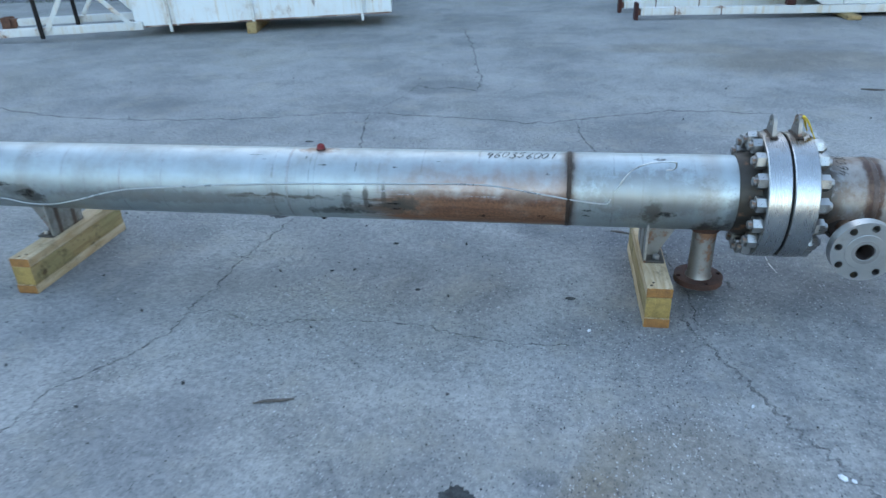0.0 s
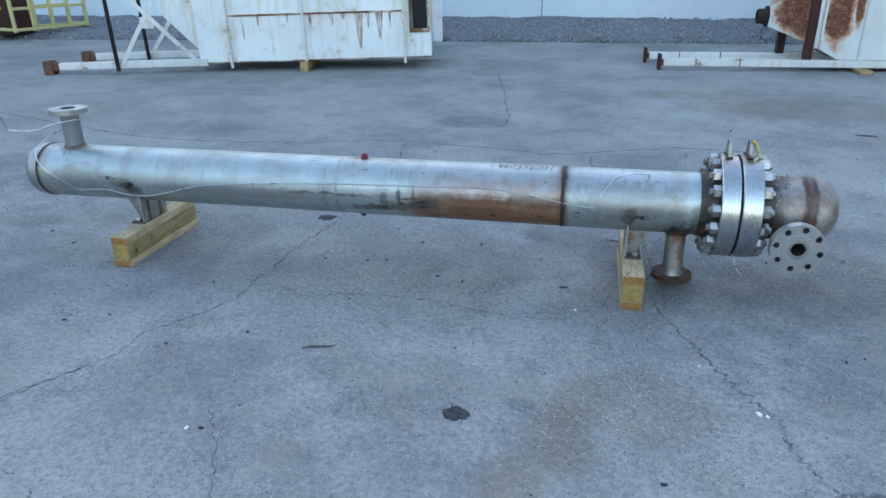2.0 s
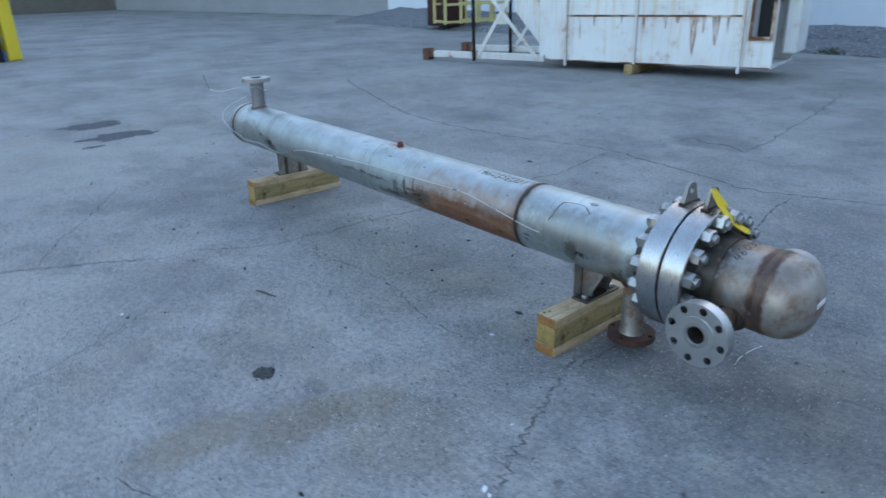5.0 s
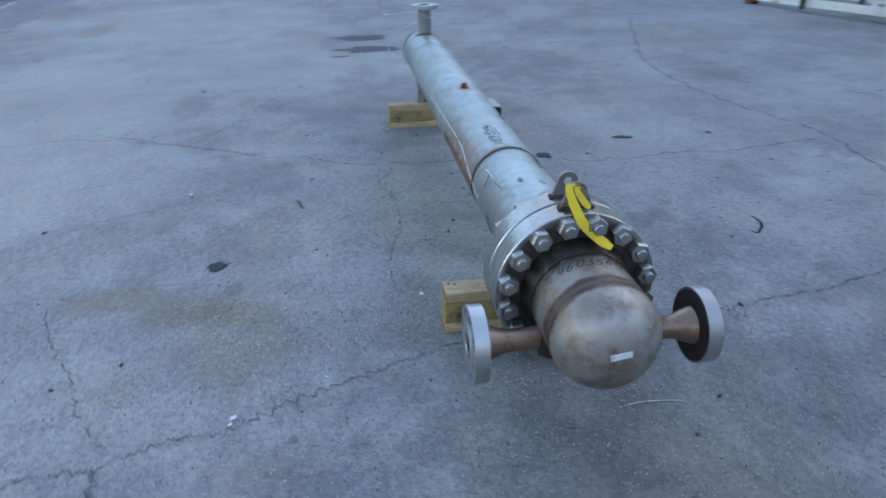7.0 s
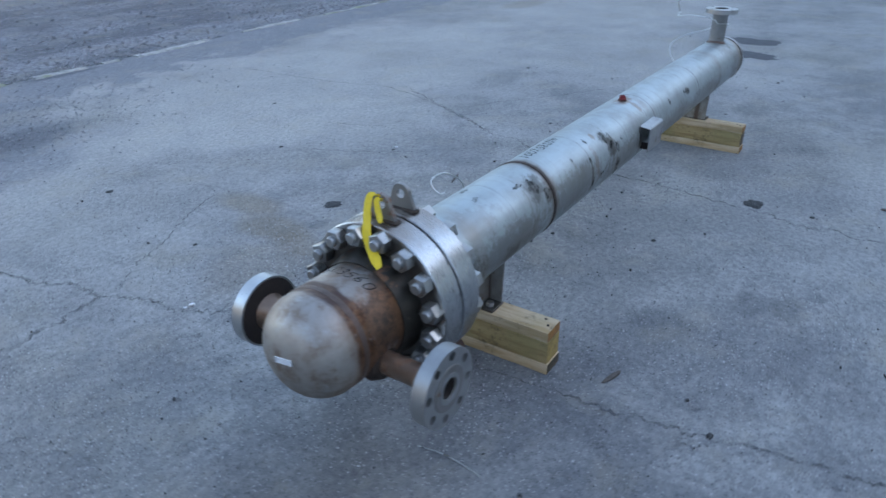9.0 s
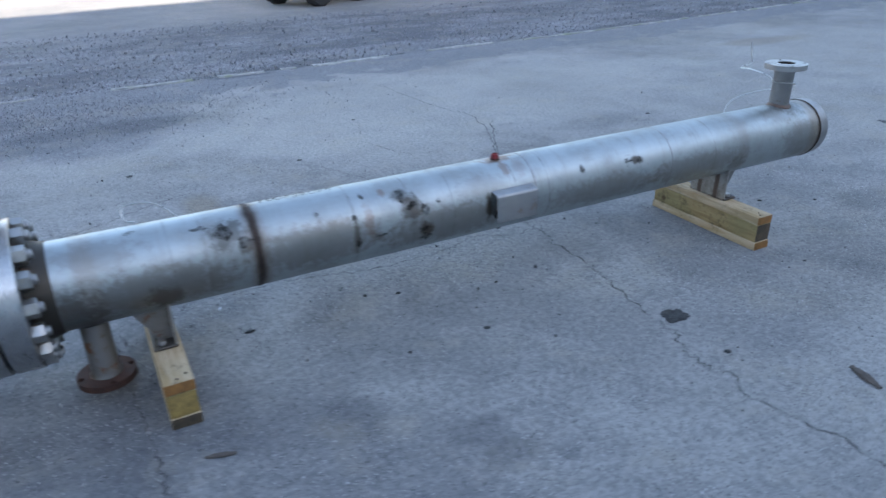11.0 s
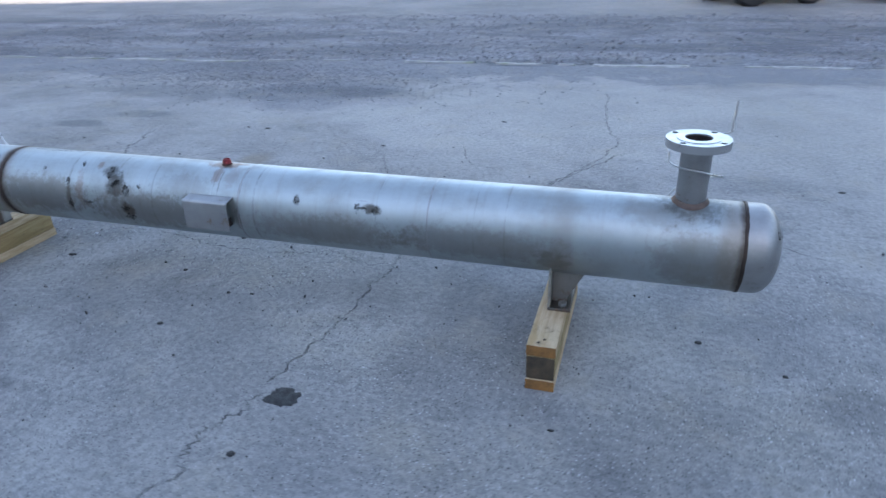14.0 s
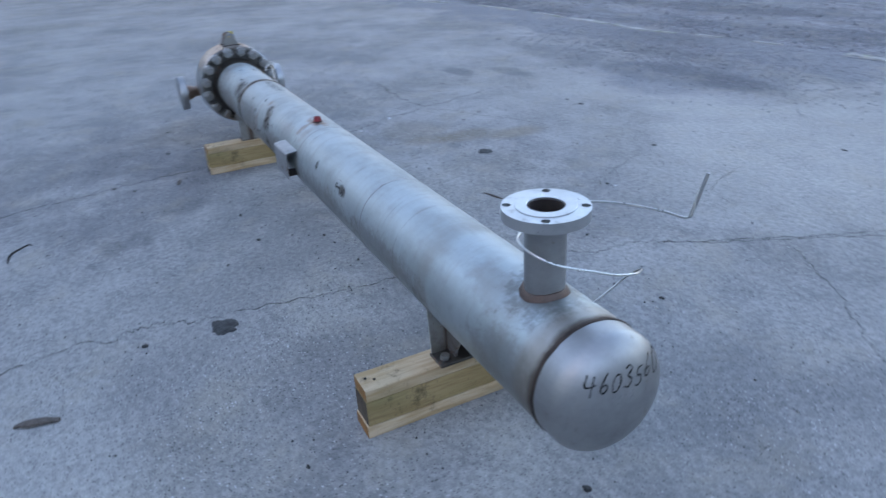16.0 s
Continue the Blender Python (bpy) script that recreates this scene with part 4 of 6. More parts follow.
vent = part("vent_coupling", bm, M_RUST, hx, "rusted vent coupling")
bm = bmesh.new()
lathe(bm, [(0.0155, 0.002), (0.0165, 0.004), (0.015, 0.006), (0.0165, 0.008), (0.0155, 0.011), (0.014, 0.012), (0.014, 0.018), (0.011, 0.02), (0.01, 0.015), (0, 0.015)], turned((0, 0, 1), (0, 0, ZC + R)), 28, False)
part("red_cap", bm, M_RED, vent, "red plastic thread cap")
bm = bmesh.new()
lathe(bm, [(0.0, 0.0), (0.016, 0.0), (0.016, 0.014), (0.01, 0.015), (0.01, 0.022), (0.0, 0.022)], turned((0, 0, -1), (-0.02, 0.0, ZC - R + 0.004)), 20, False)
part("drain_plug", bm, M_DARK_POST, hx, "dark drain plug")


# stand-off name plate bracket, open at the sides
def bracket():
    x0, x1, yo, zt, zb, t = -0.085, 0.09, 0.17, 0.456, 0.35, 0.004
    bm = bmesh.new()
    prof = [(0.115, zt + 0.006), (yo - 0.008, zt), (yo - 0.002, zt - 0.003), (yo, zt - 0.01), (yo, zb)]
    inner = [(a - (t if i > 1 else 0.0), b - (t if i < 3 else 0.0)) for i, (a, b) in enumerate(prof)]
    loop = prof + inner[::-1]
    ends = [[bm.verts.new((x, a, b)) for a, b in loop] for x in (x0, x1)]
    n = len(loop)
    for i in range(n):
        bm.faces.new((ends[0][i], ends[0][(i + 1) % n], ends[1][(i + 1) % n], ends[1][i]))
    for e in ends:
        k = len(prof)
        for i in range(k - 1):
            bm.faces.new((e[i], e[i + 1], e[n - 2 - i], e[n - 1 - i]))
    br = part("nameplate_bracket", bm, M_DULL, hx, "bent steel plate bracket standing off the shell", 50)
    for x in (x0 + 0.012, x1 - 0.012):
        bm = bmesh.new()
        beam(bm, (x, 0.125, 0.375), (x, yo - 0.003, 0.375), 0.004, 0.03)
        part("web", bm, M_DARK_POST, br)
    return br


bracket()


# saddles: upright web with two tapering gussets outside
def saddle(x, out, name="saddle"):
    zb = 0.1563 - 0.0005 * x
    web = thing(name, (0, 0, 0), 0, "welded steel saddle support")
    web.parent = hx
    bm = bmesh.new()
    top = [(0.105 * math.cos(math.pi * k / 14), 0) for k in range(15)]
    pts = [(-0.1, zb), (0.1, zb)] + [(-a * -1, ZC - math.sqrt((R + 0.001) ** 2 - a * a)) for a, _ in top]
    f = [[bm.verts.new((x + s * 0.004, a, b)) for a, b in pts] for s in (-1, 1)]
    bm.faces.new(f[0]), bm.faces.new(f[1])
    n = len(pts)
    for i in range(n):
        bm.faces.new((f[0][i], f[0][(i + 1) % n], f[1][(i + 1) % n], f[1][i]))
    part("web", bm, M_WEB, web, "dull steel web plate with burnt brown stripes")
    for y in (-0.048, 0.048):
        bm = bmesh.new()
        zt = ZC - math.sqrt(R * R - y * y) + 0.003
        prof = [(0.004, zb + 0.008), (0.05, zb + 0.008), (0.055, zb + 0.03), (0.105, zt), (0.004, zt)]
        q = [[bm.verts.new((x + out * a, y + s * 0.004, b)) for a, b in prof] for s in (-1, 1)]
        bm.faces.new(q[0]), bm.faces.new(q[1])
        for i in range(5):
            bm.faces.new((q[0][i], q[0][(i + 1) % 5], q[1][(i + 1) % 5], q[1][i]))
        part("gusset", bm, M_NECK, web, "tapered gusset plate")
    bm = bmesh.new()
    box(bm, min(x - 0.004 * out, x + out * 0.07), max(x - 0.004 * out, x + out * 0.07), -0.105, 0.105, zb - 0.0001, zb + 0.009, 0.002)
    part("foot_plate", bm, M_GRIMY, web)
    for y in (-0.08, 0.08):
        bm = hex_nut(0.014, 0.014, 0.0)
        bm.transform(pose(x + out * 0.042, y, zb + 0.0085, 0, 0, 20))
        part("anchor_bolt", bm, M_NUT, web, "shiny anchor bolt head")
    return web


saddle(1.235, 1)
saddle(-1.195, -1)


# grease marks and scratches that hug the shell
def smear(x, ang, w, h, seed, mat=M_GREASE, parent=shell, r=R + 0.0012):
    bm = bmesh.new()
    n, c = 22, None
    rings = []
    for f in (0.45, 1.0):
        ring = []
        for k in range(n):
            a = 2 * math.pi * k / n
            j = 0.72 + 0.55 * noise.noise((math.cos(a) * 1.7 + seed, math.sin(a) * 1.7, seed * 3.1))
            ring.append(bm.verts.new(on_shell(x + f * j * w * math.cos(a), ang + f * j * h / r * 57.3 * math.sin(a), r)))
        rings.append(ring)
    c = bm.verts.new(on_shell(x, ang, r))
    for k in range(n):
        bm.faces.new((rings[0][k], rings[0][(k + 1) % n], rings[1][(k + 1) % n], rings[1][k]))
        bm.faces.new((c, rings[0][(k + 1) % n], rings[0][k]))
    return part("grease_mark", bm, mat, parent, "dark dried grease mark")


for i, (x, a, w, h) in enumerate(((0.743, -44, 0.012, 0.012), (0.575, -30, 0.012, 0.025), (0.44, -42, 0.02, 0.035), (0.415, -60, 0.028, 0.018), (0.36, -68, 0.018, 0.035), (0.392, -40, 0.01, 0.014),
                                  (0.306, -60, 0.012, 0.012), (0.371, -97, 0.02, 0.014), (0.365, -112, 0.026, 0.02), (0.535, -92, 0.026, 0.008), (0.62, -61, 0.012, 0.022), (0.616, -97, 0.014, 0.02), (-0.328, -59, 0.013, 0.018),
                                  (-0.554, -62, 0.012, 0.022), (-0.575, -62, 0.02, 0.006), (-0.617, -64, 0.014, 0.018), (1.03, -42, 0.04, 0.04), (0.98, -60, 0.03, 0.02), (1.11, -30, 0.03, 0.012))):
    smear(x, a, w * 1.1, h, i + 1.3)
for i, (x, a, w, h) in enumerate(((-0.25, 22, 0.045, 0.003), (-0.204, 31, 0.01, 0.004), (-0.039, 25, 0.004, 0.012), (0.03, 40, 0.022, 0.003), (0.31, 41, 0.016, 0.005), (0.467, 29, 0.014, 0.003), (0.871, 47, 0.012, 0.006),
                                  (1.012, 102, 0.024, 0.006), (1.013, 112, 0.022, 0.006), (0.215, 105, 0.01, 0.025), (0.31, 100, 0.04, 0.006), (0.32, 110, 0.05, 0.008), (0.143, 78, 0.008, 0.004), (0.16, 40, 0.003, 0.03), (0.1, 115, 0.03, 0.012),
                                  (-1.235, 100, 0.05, 0.03), (-1.33, 85, 0.05, 0.012), (1.26, 15, 0.03, 0.014), (0.64, 120, 0.03, 0.012), (0.86, 118, 0.03, 0.014), (-1.66, 95, 0.012, 0.006), (1.28, 105, 0.05, 0.02), (1.3, -12, 0.02, 0.012))):
    smear(x, a, w, h, i + 40.7)
for i, (x, a, w, h) in enumerate(((0.27, 79, 0.012, 0.006), (0.31, 77, 0.02, 0.003), (0.36, 84, 0.05, 0.002), (0.65, 84, 0.1, 0.0015), (-0.57, -52, 0.03, 0.002))):
    smear(x, a, w, h, i + 90.2, M_CHALK)


# handwriting: pen strokes on a unit square per sign
PEN = {
    "0": [[(0.5, 0.98), (0.2, 0.8), (0.12, 0.4), (0.3, 0.03), (0.62, 0.1), (0.82, 0.5), (0.72, 0.88), (0.46, 0.97)]],
    "1": [[(0.52, 1.0), (0.48, 0.6), (0.42, 0.0)]],
    "3": [[(0.2, 0.9), (0.52, 1.0), (0.72, 0.8), (0.4, 0.56), (0.74, 0.34), (0.52, 0.02), (0.12, 0.12)]],
    "4": [[(0.32, 1.0), (0.14, 0.5), (0.45, 0.42), (0.86, 0.5)], [(0.74, 0.92), (0.62, 0.45), (0.54, -0.08)]],
    "5": [[(0.8, 0.98), (0.3, 0.95), (0.24, 0.58), (0.62, 0.55), (0.7, 0.2), (0.42, 0.0), (0.1, 0.1)]],
    "6": [[(0.66, 1.05), (0.34, 0.66), (0.18, 0.22), (0.42, 0.0), (0.7, 0.2), (0.58, 0.45), (0.28, 0.36)]],
}


def lettering(body, size, place, mat, parent, name="handwriting", pen=0.045):
    """Slanted pen strokes as thin ribbons; place maps (u, v) in metres to a point."""
    bm = bmesh.new()
    hand = random.Random(len(body) * 31 + int(size * 1000))
    step = 0.58 * size
    for k, sign in enumerate(body):
        u0 = (k - len(body) / 2) * step + hand.uniform(-0.05, 0.05) * size
        v0, grow = hand.uniform(-0.08, 0.08) * size, hand.uniform(0.88, 1.08)
        for stroke in PEN[sign]:
            line = curve_through([(u0 + 0.6 * size * grow * a + 0.22 * size * b, v0 + 0.72 * size * grow * b, 0) for a, b in stroke], 5)
            prev = None
            for i, p in enumerate(line):
                d = (line[min(i + 1, len(line) - 1)] - line[max(i - 1, 0)]).normalized()
                w = size * pen * (0.8 + 0.3 * noise.noise((p.x * 90, k, 0.5)))
                row = [bm.verts.new(place(p.x - d.y * w, p.y + d.x * w)), bm.verts.new(place(p.x + d.y * w, p.y - d.x * w))]
                if prev:
                    bm.faces.new((prev[0], prev[1], row[1], row[0]))
                prev = row
    return part(name, bm, mat, parent, "hand-written black marker number" if mat == M_INK else "faint white chalk writing")


def rear_head_at(u, v):
    y, z = -u + 0.005, v + 0.048
    return Vector((-1.7912 - 0.07 * math.sqrt(max(1 - ((y * y + z * z) / (R * R)) ** 1.136, 0.0004)), y, ZC + z))


lettering("4603560", 0.052, lambda u, v: rear_head_at(u * 0.9 + 0.012, v), M_INK, head, pen=0.036)
lettering("1110", 0.03, lambda u, v: rear_head_at(u * 0.8 - 0.005, v - 0.028), M_CHALK, head)
lettering("460356001", 0.05, lambda u, v: on_shell(0.768 + u, 17 - v * 1.15 / R * 57.3, R + 0.0015), M_INK, shell)
lettering("4603560", 0.044, lambda u, v: on_shell(1.87 - v, 4 - u / R * 57.3, R + 0.0015), M_INK, bonnet, pen=0.04)
lettering("1110", 0.04, lambda u, v: on_shell(-1.2 + u, 38 - v / R * 57.3, R + 0.0015), M_CHALK, shell)


# ---- things on the exchanger ----
def make_wire():
    """Bright steel wire lying along the flank, looped round the top nozzle."""
    pts = [Vector(p) for p in ((-1.716, -0.299, 0.764), (-1.711, -0.284, 0.72), (-1.708, -0.271, 0.677), (-1.65, -0.262, 0.67), (-1.587, -0.238, 0.668), (-1.545, -0.16, 0.682), (-1.515, -0.07, 0.683), (-1.514, -0.01, 0.672), (-1.518, 0.012, 0.652),
                               (-1.552, 0.05, 0.648), (-1.608, 0.055, 0.641), (-1.652, 0.02, 0.622), (-1.675, -0.05, 0.598), (-1.682, -0.11, 0.575), (-1.672, -0.17, 0.556), (-1.652, -0.202, 0.543), (-1.62, -0.238, 0.523), (-1.577, -0.262, 0.493),
                               (-1.541, -0.255, 0.455), (-1.524, -0.232, 0.424), (-1.506, -0.196, 0.388), (-1.488, -0.16, 0.35))]
    run = ((-1.44, 113.5), (-1.338, 113), (-1.246, 124), (-1.135, 125), (-1.007, 112), (-0.888, 98), (-0.76, 88), (-0.53, 81),
           (-0.35, 76.5), (-0.138, 72.5), (0.113, 70), (0.323, 68), (0.627, 66.5), (0.846, 78), (0.986, 87), (1.066, 90), (1.085, 87), (1.108, 68))
    pts += [on_shell(x, a, R + (0.0036 if i > 0 else 0.006)) for i, (x, a) in enumerate(run)]
    pts += [Vector(p) for p in ((1.152, -0.12, 0.515), (1.2, -0.142, 0.552), (1.25, -0.145, 0.562), (1.292, -0.14, 0.56), (1.301, -0.13, 0.542), (1.295, -0.112, 0.523), (1.272, -0.104, 0.517))]
    bm = bmesh.new()
    sweep(bm, curve_through(pts, 7), 0.0027, 8)
    return solo("steel_wire", bm, M_WIRE, "bright steel wire lying along the exchanger and looped round its nozzle", "wire")


make_wire()
bm = bmesh.new()
sweep(bm, [(-1.7085, -0.272, 0.676), (-1.712, -0.285, 0.715), (-1.717, -0.3, 0.77)], 0.0042, 8)
solo("wire_end_tube", bm, M_DULL, "short steel tube on the wire's free end", "tube")


def make_strap():
    """Flat yellow webbing pulled through the eye of one lug, its tail over the flange."""
    bm = bmesh.new()
    zt = ZC + 0.2225
    runs = ([(1.703, -0.004, 0.662), (1.708, -0.02, 0.674), (1.717, -0.034, 0.671), (1.735, -0.03, 0.643), (1.75, -0.02, 0.618), (1.766, -0.011, 0.596), (1.78, 0.012, 0.57), (1.795, 0.038, 0.549), (1.808, 0.06, 0.535)],
            [(1.703, 0.002, 0.66), (1.71, -0.008, 0.669), (1.719, -0.012, 0.662), (1.73, 0.002, 0.638), (1.742, 0.017, 0.62)])
    for run, wide in zip(runs, (0.0135, 0.0085)):
        line = curve_through(run, 6)
        t = 0.0014
        rows = []
        for i, p in enumerate(line):
            d = (line[min(i + 1, len(line) - 1)] - line[max(i - 1, 0)]).normalized()
            side = (Vector((0, 1, 0)) - d * d.y).normalized()
            up = side.cross(d).normalized()
            tw = 0.12 * math.sin(i * 0.2)
            side = (side + up * tw).normalized()
            up = side.cross(d).normalized()
            k = i / (len(line) - 1)
            w = wide * (0.55 + 0.45 * min(1.0, k * 1.6)) * (1.0 if k < 0.9 else 1.0 - 4.5 * (k - 0.9))
            rows.append([bm.verts.new(p + side * a * w + up * b * t) for a, b in ((-1, -1), (1, -1), (1, 1), (-1, 1))])
        for a, b in zip(rows, rows[1:]):
            for k in range(4):
                bm.faces.new((a[k], a[(k + 1) % 4], b[(k + 1) % 4], b[k]))
        bm.faces.new(rows[0]), bm.faces.new(rows[-1])
    bm.transform(Matrix.Translation((0, 0, 0.012)))
    return solo("yellow_strap", bm, M_STRAP, "yellow webbing strap tied through a lifting lug", "strap")


make_strap()


# ---- timber blocks ----
def timber(name, x, y0, y1, turn, label):
    t = thing(name, (x, (y0 + y1) / 2, 0), turn, label, "timber", "timber blocks under the exchanger")
    half = (y1 - y0) / 2
    for z0, z1, w, e, mat in ((0.0, 0.037, 0.0445, 0.006, M_WOOD), (0.0383, 0.1182, 0.043, 0.002, M_WOOD_GREEN), (0.1195, 0.156, 0.0445, 0.001, M_WOOD)):
        bm = bmesh.new()
        box(bm, -w, w, -half - e, half + e, z0, z1, 0.0025, None, 2)
        bmesh.ops.subdivide_edges(bm, edges=[q for q in bm.edges if q.calc_length() > 0.3], cuts=12)
        for v in bm.verts:
            v.co.x += 0.0015 * noise.noise(v.co * 6.0 + Vector((x * 9, 0, 0)))
            v.co.z += 0.0008 * noise.noise(v.co * 9.0 + Vector((0, x * 5, 3)))
        b = part("board", bm, mat, t)
        b.data.materials.append(M_WOOD_MUSTARD if mat == M_WOOD_GREEN else M_WOOD_END)
        b.data.materials.append(M_WOOD_WET)
        for f in b.data.polygons:
            if abs(f.normal.y) > 0.9:
                f.material_index = 2 if f.normal.y > 0 and (mat == M_WOOD_GREEN if x < 0 else z0 == 0.0) else 1
    for k in range(4):
        bm = bmesh.new()
        lathe(bm, [(0, 0.0), (0.0045, 0.0), (0.0045, 0.0012), (0, 0.0016)], pose(rng.uniform(-0.03, 0.03), half - 0.02 - 0.02 * k if k < 2 else -half + 0.02 * (k - 1), 0.1562), 10, False)
        part("nail_head", bm, M_DARK_POST, t, "dark nail head")
    return t


timber("timber_block", 1.266, -0.297, 0.298, 0.3, "pale pine timber block under the bolted end saddle")
timber("timber_block", -1.207, -0.294, 0.326, -0.3, "pale and greenish pine timber block under the capped end saddle")

# ---- background: rusting white plant units on skids ----
def collector_unit():
    """Large white box lying on a skid: u runs along its front, v into depth."""
    t = thing("dust_collector", (-6.41, 5.4, 0.001), 12.0, "large white sheet-steel dust collector on skid legs, streaked with rust", "industrial unit")
    t.scale = (1.063, 1.063, 1.063)
    t.rotation_euler.y = -0.0162                      # propped up on its blocks
    u0, u1, zb, zt, d = 1.98, 5.02, 0.072, 2.3, 1.02
    bm = bmesh.new()
    box(bm, u0, u1 - 0.3, 0, d, zb, zt, 0.01)
    part("housing", bm, M_WHITE, t)
    bm = bmesh.new()
    box(bm, u1 - 0.3, u1, 0.01, 0.05, zb, 0.41, 0.004), box(bm, u1 - 0.3, u1 - 0.255, 0.01, 0.05, 0.41, zt, 0.004), box(bm, u1 - 0.03, u1, 0.01, 0.05, 0.41, zt, 0.004)
    box(bm, u1 - 0.3, u1, d - 0.04, d, zb, zt, 0.004), box(bm, u1 - 0.3, u1, 0.05, d - 0.04, zb, zb + 0.03, 0.004)
    part("end_panel", bm, M_WHITE, t)
    bm = bmesh.new()
    for a, b, c, e in ((u1 - 0.275, u1 - 0.245, 0.41, zt), (u1 - 0.045, u1 - 0.015, 0.41, zt), (u1 - 0.275, u1 - 0.015, 0.39, 0.43)):
        box(bm, a, b, -0.025, 0.012, c, e, 0.004)
    part("opening_frame", bm, M_RUSTY_WHITE, t, "rusty rim of an open slot")
    # black sheet added behind the slot in place of its unlit inside
    bm = bmesh.new()
    box(bm, u1 - 0.24, u1 - 0.05, 0.2, 0.23, 0.2, zt, 0.0)
    part("slot_dark_sheet", bm, M_BLACK, t, "black sheet added for the dark inside of the slot")
    bm = bmesh.new()
    box(bm, u1 - 0.02, u1 + 0.14, 0.5, d, 0.2, zt, 0.02)
    part("rear_duct", bm, M_WHITE, t)
    for u in (2.4, 3.38, 4.67):
        bm = bmesh.new()
        box(bm, u - 0.016, u + 0.016, -0.035, 0.0, 0.01, zt, 0.004)
        part("stiffener", bm, M_WHITE_LEG, t, "upright rib with rust at its foot")
    bm = bmesh.new()
    box(bm, 2.47, 2.49, -0.012, 0.0, zb, zt, 0.003)
    part("stiffener", bm, M_WHITE, t)
    for z in (0.66, 1.35):
        bm = bmesh.new()
        box(bm, 2.42, 4.66, -0.018, 0.0, z - 0.014, z + 0.008, 0.003)
        part("seam_strip", bm, M_RUSTY_WHITE, t, "rusted horizontal seam")
    for i, u in enumerate((2.8, 3.46, 4.1, 4.36, 4.22, 3.18, 2.6, 3.75, 3.9, 4.5)):
        bm = bmesh.new()
        ln, w = (0.12, 0.2, 0.46, 0.34, 0.2, 0.1, 0.3, 0.15, 0.08, 0.2)[i], (0.02, 0.05, 0.06, 0.05, 0.03, 0.015, 0.02, 0.03, 0.04, 0.02)[i]
        q = [bm.verts.new(p) for p in ((u - w, -0.0035, 0.648), (u + w, -0.0035, 0.648), (u + w * 0.3, -0.0035, 0.648 - ln), (u - w * 0.25, -0.0035, 0.648 - ln * 0.9))]
        bm.faces.new(q)
        part("rust_run", bm, M_RUNS, t, "rust running down from the seam")
    bm = bmesh.new()
    box(bm, u0 + 0.02, u1 - 0.01, -0.006, 0.002, zb + 0.002, zb + 0.016, 0.002)
    part("bottom_edge", bm, M_RUSTY_WHITE, t, "rust along the folded bottom edge")
    for v in (0.0, 1.02):
        bm = bmesh.new()
        box(bm, 0.06, u0 + 0.1, v - 0.045, v + 0.045, 0.05, 0.14, 0.006)
        leg = part("skid_leg", bm, M_WHITE_LEG, t, "white skid beam")
        bm = bmesh.new()
        box(bm, -0.07, 0.05, v - 0.07, v - 0.058, 0.0, 0.17, 0.004), box(bm, -0.07, 0.05, v + 0.058, v + 0.07, 0.0, 0.17, 0.004), box(bm, -0.07, -0.058, v - 0.07, v + 0.07, 0.0, 0.17, 0.004), box(bm, -0.01, 0.13, v - 0.047, v + 0.047, 0.045, 0.145, 0.004)
        part("foot", bm, M_RUST_FOOT, leg, "rusty box foot")
    for v in (-0.03, 0.97):
        bm = bmesh.new()
        box(bm, 0.9, 0.94, v - 0.07, v - 0.03, 0.02, 2.2, 0.004)
        part("post", bm, M_DARK_POST, t, "black-brown upright post")
    for a, b in (((0.97, -0.06, 0.09), (1.68, -0.06, 1.12)), ((1.02, -0.075, 1.12), (1.98, -0.075, 0.1)), ((1.0, 0.95, 0.15), (1.7, 0.95, 1.1)), ((1.0, 0.97, 1.1), (1.9, 0.97, 0.15))):
        bm = bmesh.new()
        beam(bm, a, b, 0.012, 0.055, 0.003)
        part("brace", bm, M_WHITE_LEG, t, "white diagonal brace")
    bm = bmesh.new()
    box(bm, 1.3, 1.47, -0.052, -0.04, 0.54, 0.68, 0.003)
    part("gusset_plate", bm, M_WHITE_LEG, t)
    bm = bmesh.new()
    prof = [(1.5, 0.72), (1.985, 0.2), (1.985, 2.2), (1.5, 2.2)]
    q = [[bm.verts.new((a, v, b)) for a, b in prof] for v in (0.12, 0.9)]
    bm.faces.new(q[0]), bm.faces.new(q[1])
    for i in range(4):
        bm.faces.new((q[0][i], q[0][(i + 1) % 4], q[1][(i + 1) % 4], q[1][i]))
    part("hopper", bm, M_WHITE, t, "sloping hopper plate")
    return t


